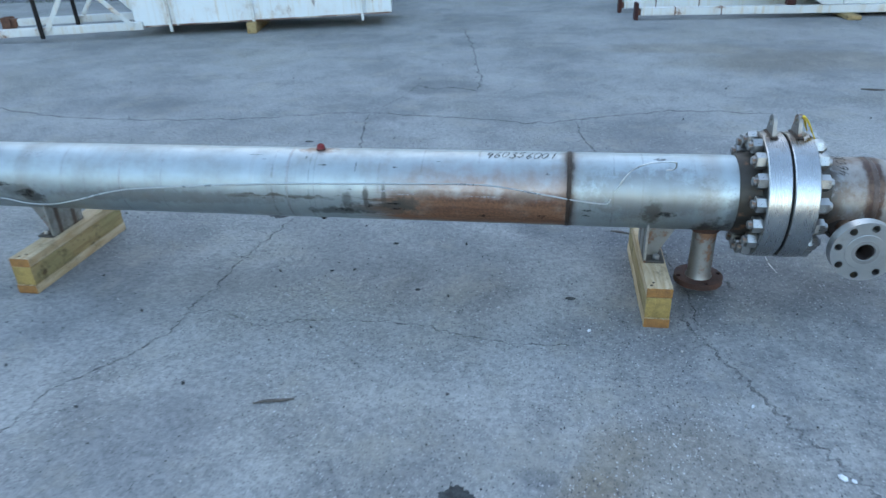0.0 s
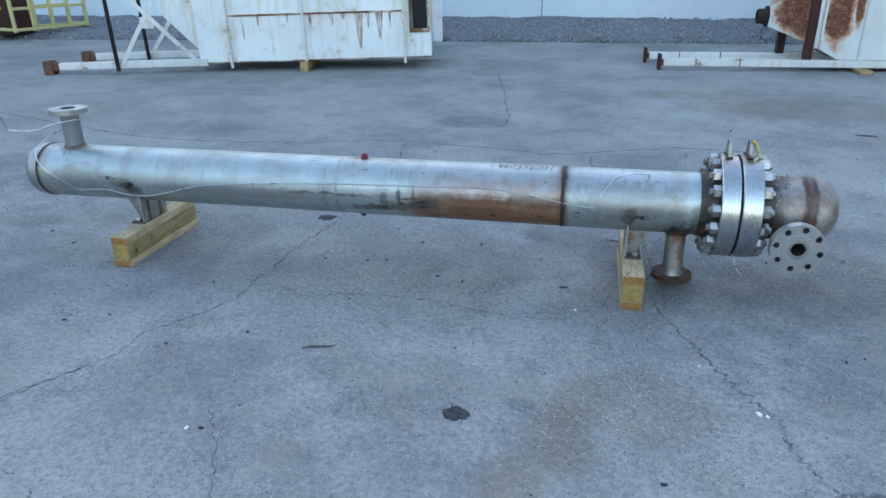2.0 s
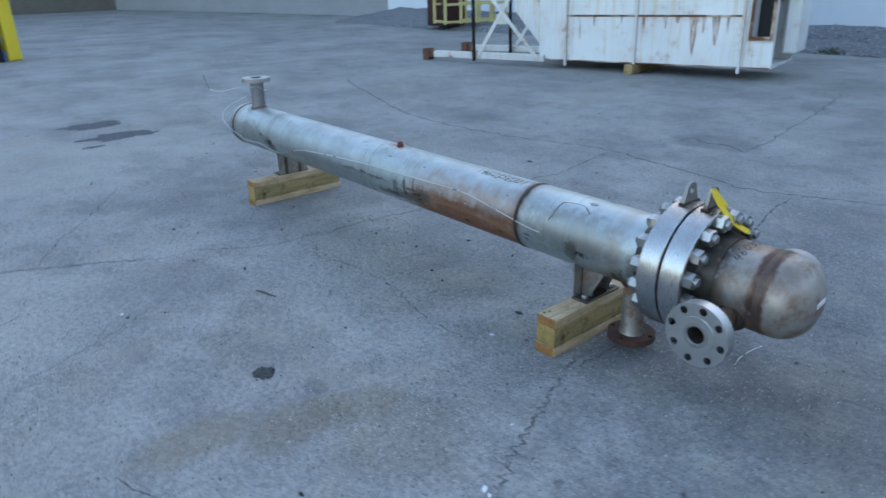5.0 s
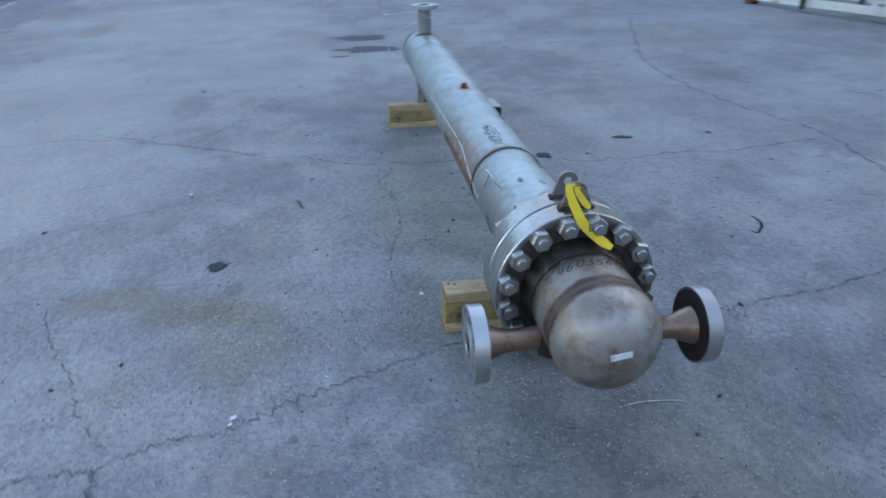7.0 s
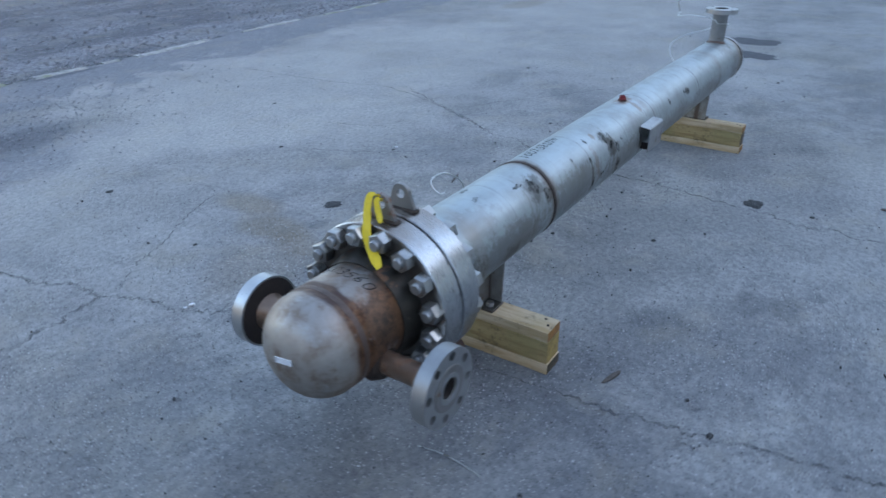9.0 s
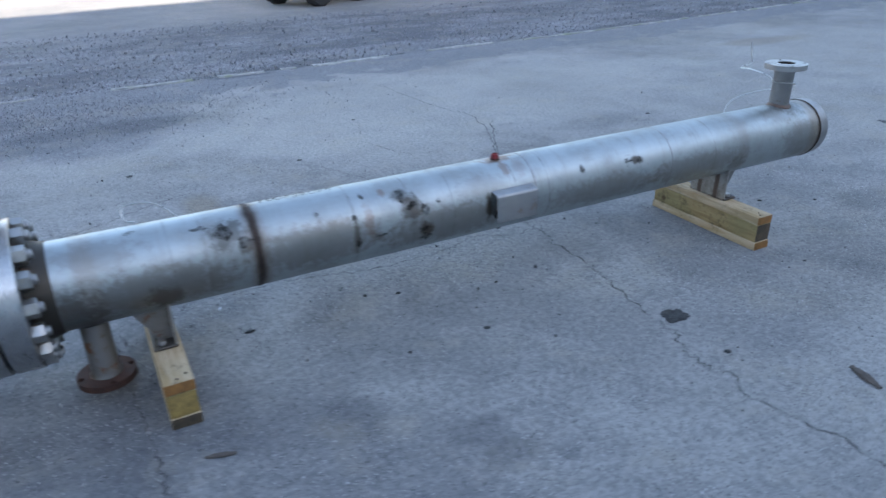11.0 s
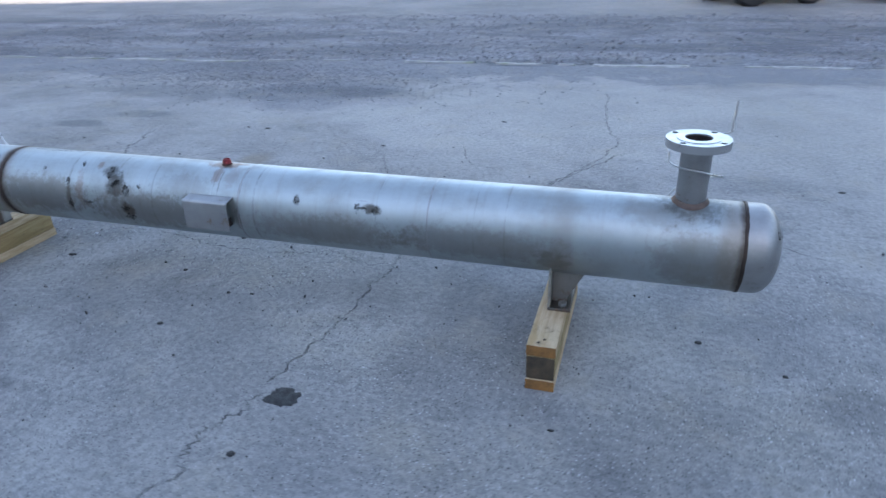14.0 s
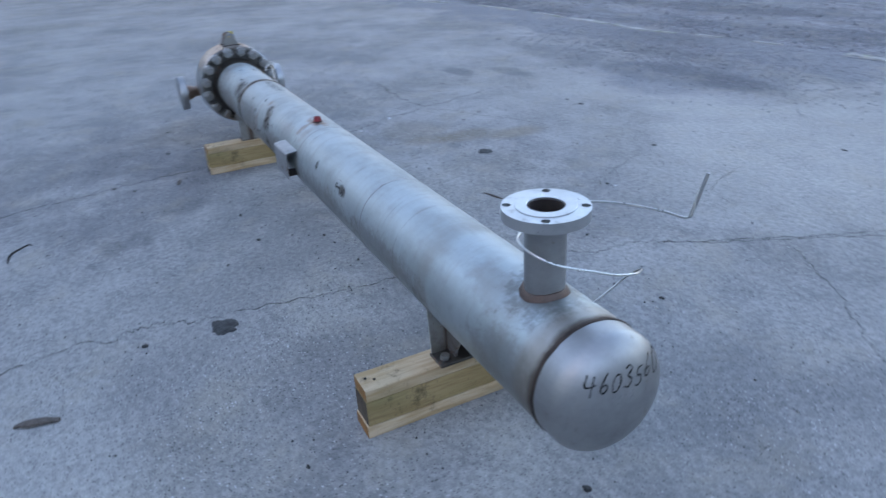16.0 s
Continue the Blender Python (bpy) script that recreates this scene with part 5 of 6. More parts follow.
def make_patchy(name, paint, patches):
    """Painted sheet with round patches eaten by rust; patches: (x, z, rx, rz) in the unit's own metres."""
    s = Mat(name)
    x, y, z = s.xyz()
    rough_edge = s.math("MULTIPLY", s.math("SUBTRACT", s.noise(3.5, 8, 0.75), 0.5), 1.5)
    speck = s.math("ADD", s.math("MULTIPLY", s.noise(22, 8, 0.9), 0.8), s.math("MULTIPLY", s.noise(6, 6, 0.7), 0.2))
    run = s.noise(5, 6, 0.7, s.stretch(3.2, 3.2, 0.16))
    field = None
    for cx, cz, rx, rz in patches:
        f = s.near(x, z, cx, cz, rx, rz, rough_edge)
        field = f if field is None else s.math("MAXIMUM", field, f)
    col = s.mix(s.step(s.noise(0.9, 5), 0.35, 0.7), paint, tuple(c * 0.85 for c in paint))
    col = s.mix(s.step(run, 0.52, 0.72, 0.0, 0.6), col, (0.45, 0.3, 0.18))
    eaten = s.math("ADD", s.math("MULTIPLY", field, 0.5), s.math("MULTIPLY", speck, 0.75))
    col = s.mix(s.step(eaten, 0.5, 0.8, 0.0, 0.85), col, (0.4, 0.15, 0.05))
    r = s.step(eaten, 0.7, 0.92)
    col = s.mix(r, col, s.mix(s.noise(40, 5, 0.7), (0.035, 0.01, 0.005), (0.15, 0.04, 0.014)))
    return s.done(col, s.math("ADD", 0.4, s.math("MULTIPLY", r, 0.5)), 0.0, s.bump(r, 0.15, 0.004))


M_RUST_FOOT = make_plain("rusty_foot", (0.11, 0.05, 0.03), 0.9, 0.0, 0.5, 20, 0.4)
M_RUNS = Mat("rust_runs")
M_RUNS.done(M_RUNS.mix(M_RUNS.noise(6, 5), (0.22, 0.05, 0.012), (0.5, 0.2, 0.055)), 0.85)
M_RUNS = M_RUNS.broken(M_RUNS.step(M_RUNS.noise(9, 6, 0.7, M_RUNS.stretch(4, 4, 0.5)), 0.34, 0.66, 0.0, 0.7))
M_RUSTY_PANEL = make_patchy("white_panel_rust_patches", (0.6, 0.61, 0.6), ((1.92, 0.62, 0.19, 0.42), (2.12, 0.7, 0.06, 0.25), (2.7, 0.8, 0.2, 0.4), (3.4, 0.9, 0.4, 0.4)))
M_RUSTY_CONE = make_patchy("white_cone_rust_patch", (0.58, 0.58, 0.56), ((1.52, 0.62, 0.3, 0.3), (1.68, 0.62, 0.26, 0.38)))
collector_unit()


def support_block():
    bm = bmesh.new()
    box(bm, 3.3, 3.41, -0.12, 0.98, 0.0, 0.1255, 0.012, None, 2)
    bm.transform(pose(-6.41, 5.4, 0, 0, 0, 12.0) @ Matrix.Scale(1.063, 4))
    return solo("support_block", bm, M_WOOD_GREEN, "greyed timber block under the dust collector", "timber")


support_block()


def hopper_unit():
    t = thing("hopper_unit", (1.87, 6.84, 0), 1.3, "white hopper unit on skid beams with heavily rusted cone", "industrial unit")
    t.scale = (1.105, 1.105, 1.105)
    for v, u0 in ((0.0, 0.0), (0.62, -0.12)):
        bm = bmesh.new()
        box(bm, u0 + 0.05, 4.6, v - 0.04, v + 0.04, 0.045, 0.13, 0.006)
        leg = part("skid_beam", bm, M_WHITE_LEG, t, "long white skid beam")
        bm = bmesh.new()
        box(bm, u0 - 0.02, u0 + 0.02, v - 0.075, v + 0.075, 0.0, 0.185, 0.004)
        part("foot_plate", bm, M_RUST_POST, leg, "rust-red end plate")
        bm = bmesh.new()
        box(bm, u0 + 0.02, u0 + 0.07, v - 0.03, v + 0.03, 0.05, 0.115, 0.004)
        part("foot_stub", bm, M_RUST_FOOT, leg)
        for u in (0.42, 0.92):
            bm = bmesh.new()
            box(bm, u + u0 - 0.004, u + u0 + 0.008, v - 0.0425, v + 0.0425, 0.043, 0.1325, 0.001)
            part("joint_band", bm, M_RUST_FOOT, leg, "rusty joint line")
    for u, v in ((1.66, 0.03), (1.5, 0.62)):
        bm = bmesh.new()
        box(bm, u - 0.045, u + 0.045, v - 0.045, v + 0.045, 0.13, 2.2, 0.005)
        part("post", bm, M_RUST_POST, t, "red-brown square post")
    # cone lying on its side, opening towards the box
    def frustum(a, ra, b, rb, zc, yc, mat, label):
        bm = bmesh.new()
        va = [bm.verts.new((a, yc + s * ra, zc + h * ra)) for s, h in ((-1, -1), (1, -1), (1, 1), (-1, 1))]
        vb = [bm.verts.new((b, yc + s * rb, zc + h * rb + (rb - ra) * 0.39)) for s, h in ((-1, -1), (1, -1), (1, 1), (-1, 1))]
        bm.faces.new(va), bm.faces.new(vb)
        for i in range(4):
            bm.faces.new((va[i], va[(i + 1) % 4], vb[(i + 1) % 4], vb[i]))
        return part("cone", bm, mat, t, label)
    cone = frustum(1.245, 0.11, 1.71, 0.42, 0.585, 0.4, M_RUSTY_CONE, "rusted white sheet cone")
    bm = bmesh.new()
    lathe(bm, [(0.06, 0.0), (0.078, 0.0), (0.088, 0.012), (0.088, 0.095), (0.12, 0.097), (0.12, 0.122), (0.06, 0.122)], turned((1, 0, 0), (1.125, 0.4, 0.585)), 32)
    part("spout", bm, M_DARK_RUST, cone, "rusted flanged spout")
    bm = bmesh.new()
    prof = [(1.71, 0.28), (1.98, 0.135), (4.4, 0.135), (4.4, 2.3), (1.71, 2.3)]
    q = [[bm.verts.new((a, v, b)) for a, b in prof] for v in (-0.02, 0.95)]
    bm.faces.new(q[0]), bm.faces.new(q[1])
    for i in range(5):
        bm.faces.new((q[0][i], q[0][(i + 1) % 5], q[1][(i + 1) % 5], q[1][i]))
    part("housing", bm, M_RUSTY_PANEL, t, "white sheet housing with large rust patches")
    for u, z in ((1.715, 0.26), (1.765, 0.27), (2.2, 0.135), (3.2, 0.135)):
        bm = bmesh.new()
        box(bm, u - 0.014, u + 0.014, -0.045, -0.02, z, 2.3, 0.004)
        part("stiffener", bm, M_WHITE_LEG, t)
    return t


hopper_unit()
bm = bmesh.new()
box(bm, 4.27, 4.43, 6.6, 7.65, 0.0, 0.049, 0.01)
solo("support_block", bm, M_WOOD_GREEN, "greyed timber block under the hopper unit", "timber")


def yellow_frame():
    t = thing("storage_stillage", (-10.35, 9.1, 0.18), 78.0, "worn yellow welded steel frame standing on the gravel bank", "steel frame")
    for z in (0.02, 0.42, 0.85):
        for v in (0.0, 0.55):
            bm = bmesh.new()
            box(bm, 0.0, 1.75, v - 0.025, v + 0.025, z, z + 0.055, 0.004)
            part("rail", bm, M_YELLOW, t)
    for u in (0.02, 0.45, 0.9, 1.3, 1.72):
        for v in (0.0, 0.55):
            bm = bmesh.new()
            box(bm, u - 0.028, u + 0.028, v - 0.03, v + 0.03, 0.0, 1.0, 0.004)
            part("upright", bm, M_YELLOW, t)
    for u in (0.02, 0.9, 1.72):
        bm = bmesh.new()
        box(bm, u - 0.025, u + 0.025, 0.03, 0.52, 0.03, 0.08, 0.004)
        part("cross_bar", bm, M_YELLOW, t)
    return t


yellow_frame()
bm = bmesh.new()
box(bm, -11.4, -10.7, 9.4, 10.1, 0.1, 0.85, 0.06, None, 2)
solo("scrap_heap_box", bm, M_RUST_POST, "dark rusted steel box beside the yellow frame", "scrap")


# ---- west side: blue rack, stand ----
def blue_rack():
    t = thing("steel_rack", (-10.45, -3.62, 0), 115.6, "low blue steel rack loaded with dark goods, yellow end post", "storage rack")
    for v in (0.0, 0.9):
        bm = bmesh.new()
        box(bm, 0.0, 4.2, v - 0.05, v + 0.05, 0.02, 0.2, 0.006)
        part("lower_beam", bm, M_BLUE, t, "blue lower beam")
        bm = bmesh.new()
        box(bm, 0.0, 4.2, v - 0.04, v + 0.04, 0.36, 0.44, 0.005)
        part("upper_beam", bm, M_GREY, t, "grey upper beam")
    for u in (0.06, 1.4, 2.8, 4.1):
        for v in (0.0, 0.9):
            bm = bmesh.new()
            box(bm, u - 0.05, u + 0.05, v - 0.06, v + 0.06, 0.0, 1.3, 0.005)
            part("upright", bm, M_DARK_POST, t, "dark upright")
    for u0, u1, z0, z1, mat in ((0.15, 1.3, 0.21, 0.34, M_DARK_POST), (1.5, 2.7, 0.21, 0.33, M_GREY), (2.9, 3.6, 0.21, 0.35, M_RUST_POST), (0.2, 1.9, 0.45, 0.9, M_GREY), (2.0, 4.0, 0.45, 0.8, M_DARK_POST)):
        bm = bmesh.new()
        box(bm, u0, u1, 0.05, 0.85, z0, z1, 0.02)
        part("load", bm, mat, t, "stacked dark steel goods")
    bm = bmesh.new()
    box(bm, 4.25, 4.5, -0.08, 0.12, 0.0, 1.2, 0.02)
    part("end_post", bm, M_MACHINE, t, "yellow guard post")
    return t


blue_rack()


M_CAN = make_plain("faded_red_paint", (0.5, 0.12, 0.13), 0.6)


def tube_stand():
    t = thing("tube_stand", (-10.95, -5.1, 0), 141.0, "grey tube stand holding a bright pipe and a red can", "stand")
    for u in (0.0, 0.75):
        bm = bmesh.new()
        sweep(bm, [(u, 0, 0), (u, 0, 0.5), (u, 0, 1.1)], 0.045, 12)
        part("leg", bm, M_GREY, t)
    for z in (0.3, 0.62):
        bm = bmesh.new()
        sweep(bm, [(-0.05, 0, z), (0.4, 0.02, z), (1.1, 0, z)], 0.025, 10)
        part("rail", bm, M_GREY, t)
    bm = bmesh.new()
    lathe(bm, [(0, 0), (0.05, 0), (0.05, 0.2), (0.03, 0.24), (0, 0.24)], pose(0.35, 0.15, 0.0), 20, False)
    part("red_can", bm, M_CAN, t, "small red can")
    bm = bmesh.new()
    sweep(bm, [(0.3, 0.35, 0.12), (0.9, 0.4, 0.12), (1.7, 0.45, 0.12)], 0.11, 20)
    part("pipe", bm, M_STEEL, t, "bright steel pipe")
    return t


tube_stand()


# ---- south: machines at the shadow's edge ----
def wheel(parent, at, way, r, w, rim, name="wheel"):
    m = turned(way, at)
    bm = bmesh.new()
    prof = [(r * 0.55, -w / 2), (r * 0.93, -w / 2), (r, -w * 0.34), (r, w * 0.34), (r * 0.93, w / 2), (r * 0.55, w / 2)]
    lathe(bm, prof, m, 36)
    ty = part(name, bm, M_TYRE, parent, "worn black tyre")
    bm = bmesh.new()
    lathe(bm, [(0, -w * 0.28), (r * 0.2, -w * 0.3), (r * 0.5, -w * 0.4), (r * 0.57, -w * 0.5), (r * 0.57, w * 0.5), (r * 0.5, w * 0.4), (r * 0.2, w * 0.3), (0, w * 0.28)], m, 28, False)
    part("rim", bm, rim, ty, "painted wheel rim")
    for k in range(14):
        a = 2 * math.pi * k / 14
        bm = bmesh.new()
        box(bm, -r * 0.09, r * 0.09, -0.012, 0.008, -w * 0.46, w * 0.46, 0.006, m @ pose(r * math.cos(a), r * math.sin(a), 0, 0, 0, math.degrees(a) - 90))
        part("tread_block", bm, M_TYRE, ty)
    return ty


def forklift():
    t = thing("forklift", (-3.09, -11.25, 0), 0.0, "yellow forklift truck parked in the shade", "forklift")
    fwd = Vector((-0.887, -0.462, 0)).normalized()
    side = Vector((0.462, -0.887, 0)).normalized()
    turn = Matrix((fwd, side, Vector((0, 0, 1)))).transposed().to_4x4()
    def slab(name, a, b, c, d, e, f, mat, bev, label=""):
        bm = bmesh.new()
        box(bm, a, b, c, d, e, f, bev, turn, 2)
        return part(name, bm, mat, t, label)
    slab("chassis", -0.55, 0.75, -0.36, 0.36, 0.3, 0.8, M_MACHINE, 0.05, "yellow chassis")
    slab("counterweight", -0.82, -0.5, -0.4, 0.4, 0.27, 1.05, M_MACHINE, 0.09, "yellow rear counterweight")
    slab("side_step", 0.2, 0.6, -0.5, -0.36, 0.4, 0.46, M_DARK_POST, 0.01)
    slab("side_panel", -0.1, 0.42, -0.55, -0.36, 0.27, 0.95, M_MACHINE, 0.03)
    slab("vent_slot", 0.08, 0.26, -0.562, -0.548, 0.5, 0.64, M_BLACK, 0.0, "black vent slot")
    slab("seat", -0.2, 0.35, -0.25, 0.25, 0.95, 1.2, M_TYRE, 0.06, "black seat")
    for y in (-0.3, 0.3):
        slab("mast_rail", 0.9, 1.02, y - 0.04, y + 0.04, 0.06, 2.0, M_DARK_POST, 0.008, "dark mast rail")
    for y in (-0.42, 0.42):
        for x in (-0.75, 0.6):
            slab("guard_post", x - 0.03, x + 0.03, y - 0.03, y + 0.03, 0.7, 2.0, M_DARK_POST, 0.008)
    slab("guard_roof", -0.8, 0.65, -0.46, 0.46, 2.0, 2.06, M_DARK_POST, 0.015)
    for u, r in ((-0.5, 0.33), (0.55, 0.29)):
        for v in (-0.53, 0.53):
            c = turn @ Vector((u, v, r))
            wheel(t, c, side, r, 0.2, M_DARK_POST)
    return t


forklift()


def loader():
    t = thing("loader", (-5.71, -11.78, 0), 9.7, "tan wheel loader parked beside the forklift", "loader")
    fwd = Vector((-0.97, -0.2, 0)).normalized()
    side = Vector((0.2, -0.97, 0)).normalized()
    turn = Matrix((fwd, side, Vector((0, 0, 1)))).transposed().to_4x4()
    def slab(name, a, b, c, d, e, f, mat, bev, label=""):
        bm = bmesh.new()
        box(bm, a, b, c, d, e, f, bev, turn, 2)
        return part(name, bm, mat, t, label)
    t.scale = (1.12, 1.12, 1.12)
    slab("body", -0.85, 0.75, -0.33, 0.33, 0.3, 1.25, M_TAN, 0.06, "tan body")
    slab("side_plate", -0.8, 0.1, -0.42, -0.33, 0.3, 0.8, M_TAN, 0.03)
    slab("cab", -0.3, 0.55, -0.35, 0.35, 1.25, 1.95, M_DARK_POST, 0.05, "dark cab frame")
    slab("bucket", 0.9, 1.25, -0.65, 0.65, 0.05, 0.55, M_TAN, 0.08, "tan bucket")
    for v in (-0.3, 0.3):
        slab("arm", 0.2, 0.95, v - 0.05, v + 0.05, 0.5, 0.65, M_TAN, 0.02)
    for u, r in ((-0.5, 0.37), (0.45, 0.37)):
        for v in (-0.48, 0.48):
            c = turn @ Vector((u, v, r))
            wheel(t, c, side, r, 0.24, M_ORANGE)
    return t


loader()


def trailer():
    t = thing("flatbed_trailer", (-11.0, -13.6, 0), 24.0, "dark flatbed trailer with a brown timber deck", "trailer")
    bm = bmesh.new()
    box(bm, -2.6, 2.2, -0.9, 0.9, 0.62, 0.72, 0.01)
    part("deck", bm, M_TAN, t, "brown timber deck")
    for v in (-0.7, 0.7):
        bm = bmesh.new()
        box(bm, -2.6, 2.2, v - 0.05, v + 0.05, 0.42, 0.615, 0.006)
        part("side_beam", bm, M_DARK_POST, t, "dark steel side beam")
    bm = bmesh.new()
    box(bm, -2.6, 2.2, 0.885, 0.92, 0.5, 0.56, 0.004)
    part("rub_rail", bm, M_CHIP, t, "pale rub rail")
    for u in (-1.4, 1.55):
        for v in (-0.75, 0.75):
            wheel(t, (u, v, 0.32), (0, 1, 0), 0.32, 0.2, M_DARK_POST)
    return t


trailer()
bm = bmesh.new()
box(bm, -4.2, -1.6, -15.6, -14.3, 0.0, 0.95, 0.04, None, 2)
solo("concrete_block", bm, M_BLOCK, "long pale concrete block standing in the sun", "block")

# ---- the gravel bank below the wall ----
def bank():
    bm = bmesh.new()
    nx, ny = 150, 16
    rows = []
    for i in range(nx + 1):
        x = -16 + 28 * i / nx
        y0 = 9.95 + 0.03 * (x + 1) if x < -1 else 9.95
        y0 += 0.12 * noise.noise((x * 0.8, 0, 0))
        col = []
        for j in range(ny + 1):
            k = j / ny
            y = y0 + (wall_y(x) - 0.002 - y0) * k
            z = 0.012 + 0.30 * (k ** 0.85) + (0.05 * noise.noise((x * 1.7, y * 1.7, 2)) + 0.025 * noise.noise((x * 7, y * 7, 5))) * min(1, k * 4) - (0.02 if j == 0 else 0)
            col.append(bm.verts.new((x, y, max(z, -0.005))))
        rows.append(col)
    for a, b in zip(rows, rows[1:]):
        for j in range(ny):
            bm.faces.new((a[j], b[j], b[j + 1], a[j + 1]))
    return solo("gravel_bank", bm, M_BANK, "sloping grey gravel bank at the foot of the wall", "gravel", "", "structure", 80)


bank()


def stones(name, spots, mat, label, category):
    """Many small broken stones in one mesh; spots: (x, y, z, size)."""
    verts, faces = [], []
    shape = [Vector(v) for v in ((1, 0, 0), (-1, 0, 0), (0, 1, 0), (0, -1, 0), (0, 0, 1), (0, 0, -1))]
    tris = ((0, 2, 4), (2, 1, 4), (1, 3, 4), (3, 0, 4), (2, 0, 5), (1, 2, 5), (3, 1, 5), (0, 3, 5))
    for x, y, z, s in spots:
        e = Euler((rng.uniform(0, 6), rng.uniform(0, 6), rng.uniform(0, 6))).to_matrix()
        k = Vector((rng.uniform(0.6, 1.2), rng.uniform(0.6, 1.1), rng.uniform(0.5, 1.0)))
        n = len(verts)
        pts = [e @ Vector((v.x * k.x, v.y * k.y, v.z * k.z)) * s * rng.uniform(0.75, 1.2) for v in shape]
        low = min(p.z for p in pts)
        verts += [(x + p.x, y + p.y, z + p.z - low * 0.75) for p in pts]
        faces += [tuple(n + i for i in f) for f in tris]
    me = bpy.data.meshes.new(name)
    me.from_pydata(verts, [], faces)
    me.materials.append(mat)
    return tagged(new(name, me), label, category, "", "stuff")


def bank_z(x, y):
    y0 = 9.95 + 0.03 * (x + 1) if x < -1 else 9.95
    k = min(max((y - y0) / (wall_y(x) - y0), 0), 1)
    return 0.0 + 0.30 * k ** 0.85


spots = []
for _ in range(9000):
    x = rng.uniform(-13, 8)
    y0 = 9.9 + (0.03 * (x + 1) if x < -1 else 0)
    y = y0 + (wall_y(x) - y0 - 0.03) * rng.random()
    spots.append((x, y, bank_z(x, y), rng.uniform(0.012, 0.035)))
stones("bank_stones", spots, M_GRAVEL, "loose broken grey stones on the bank", "gravel")
spots = []
for _ in range(30000):
    x = rng.uniform(-11, 7.5)
    y = -4.96 + 0.075 * x - 0.05 - 4.2 * rng.random() ** 1.3
    if noise.noise((x * 0.6, y * 1.1, 4.0)) > rng.uniform(-0.7, 0.5):
        spots.append((x, y, 0.0, rng.uniform(0.004, 0.011) if rng.random() < 0.85 else rng.uniform(0.011, 0.022)))
for _ in range(7000):
    x, y = rng.gauss(2.3, 1.2), rng.gauss(-4.0, 0.45)
    if y > -4.96 + 0.075 * x:
        spots.append((x, y, 0.0, rng.uniform(0.003, 0.009)))
stones("crushed_stone", spots, M_GRAVEL, "crushed grey stone beyond the broken concrete edge", "gravel")
spots = []
for _ in range(3800):
    x, y = (rng.gauss(1.7, 0.9), rng.gauss(-0.4, 0.8)) if rng.random() < 0.55 else (rng.uniform(-4, 4), rng.uniform(-3, 3.2))
    spots.append((x, y, 0.0, rng.uniform(0.0016, 0.005) if rng.random() < 0.96 else rng.uniform(0.005, 0.009)))
stones("pale_grit", spots, M_PEBBLE, "pale loose grit scattered over the concrete", "grit")
spots = []
for _ in range(3200):
    x, y = (rng.gauss(0.6, 1.6), rng.gauss(-0.3, 1.3)) if rng.random() < 0.6 else (rng.uniform(-5, 4.5), rng.uniform(-3.6, 4.5))
    spots.append((x, y, 0.0, rng.uniform(0.0016, 0.0045) if rng.random() < 0.97 else rng.uniform(0.006, 0.01)))
stones("dark_grit", spots, M_GRIT, "dark loose grit scattered over the concrete", "grit")


def weeds():
    verts, faces = [], []
    for _ in range(2600):
        x = rng.choice((rng.uniform(2.0, 6.0), rng.gauss(-0.6, 0.25), rng.gauss(1.3, 0.5), rng.uniform(-12, -4), rng.gauss(-1.9, 0.1)))
        y0 = 9.92 + (0.03 * (x + 1) if x < -1 else 0)
        y = y0 + rng.random() ** 2 * 0.3
        h, w = rng.uniform(0.015, 0.06), rng.uniform(0.003, 0.007)
        a, lean = rng.uniform(0, 6.28), rng.uniform(0.1, 0.6)
        d = Vector((math.cos(a), math.sin(a), 0))
        p = Vector((x, y, bank_z(x, y) - 0.005))
        s = Vector((-d.y, d.x, 0)) * w
        n = len(verts)
        verts += [tuple(p - s), tuple(p + s), tuple(p + d * h * lean * 0.4 + Vector((0, 0, h * 0.7)) + s * 0.7), tuple(p + d * h * lean + Vector((0, 0, h)))]
        faces += [(n, n + 1, n + 2), (n, n + 2, n + 3)]
    me = bpy.data.meshes.new("weeds")
    me.from_pydata(verts, [], faces)
    me.materials.append(M_GRASS)
    return tagged(new("weeds", me), "low green weeds along the edge of the gravel", "weeds", "", "stuff")


weeds()


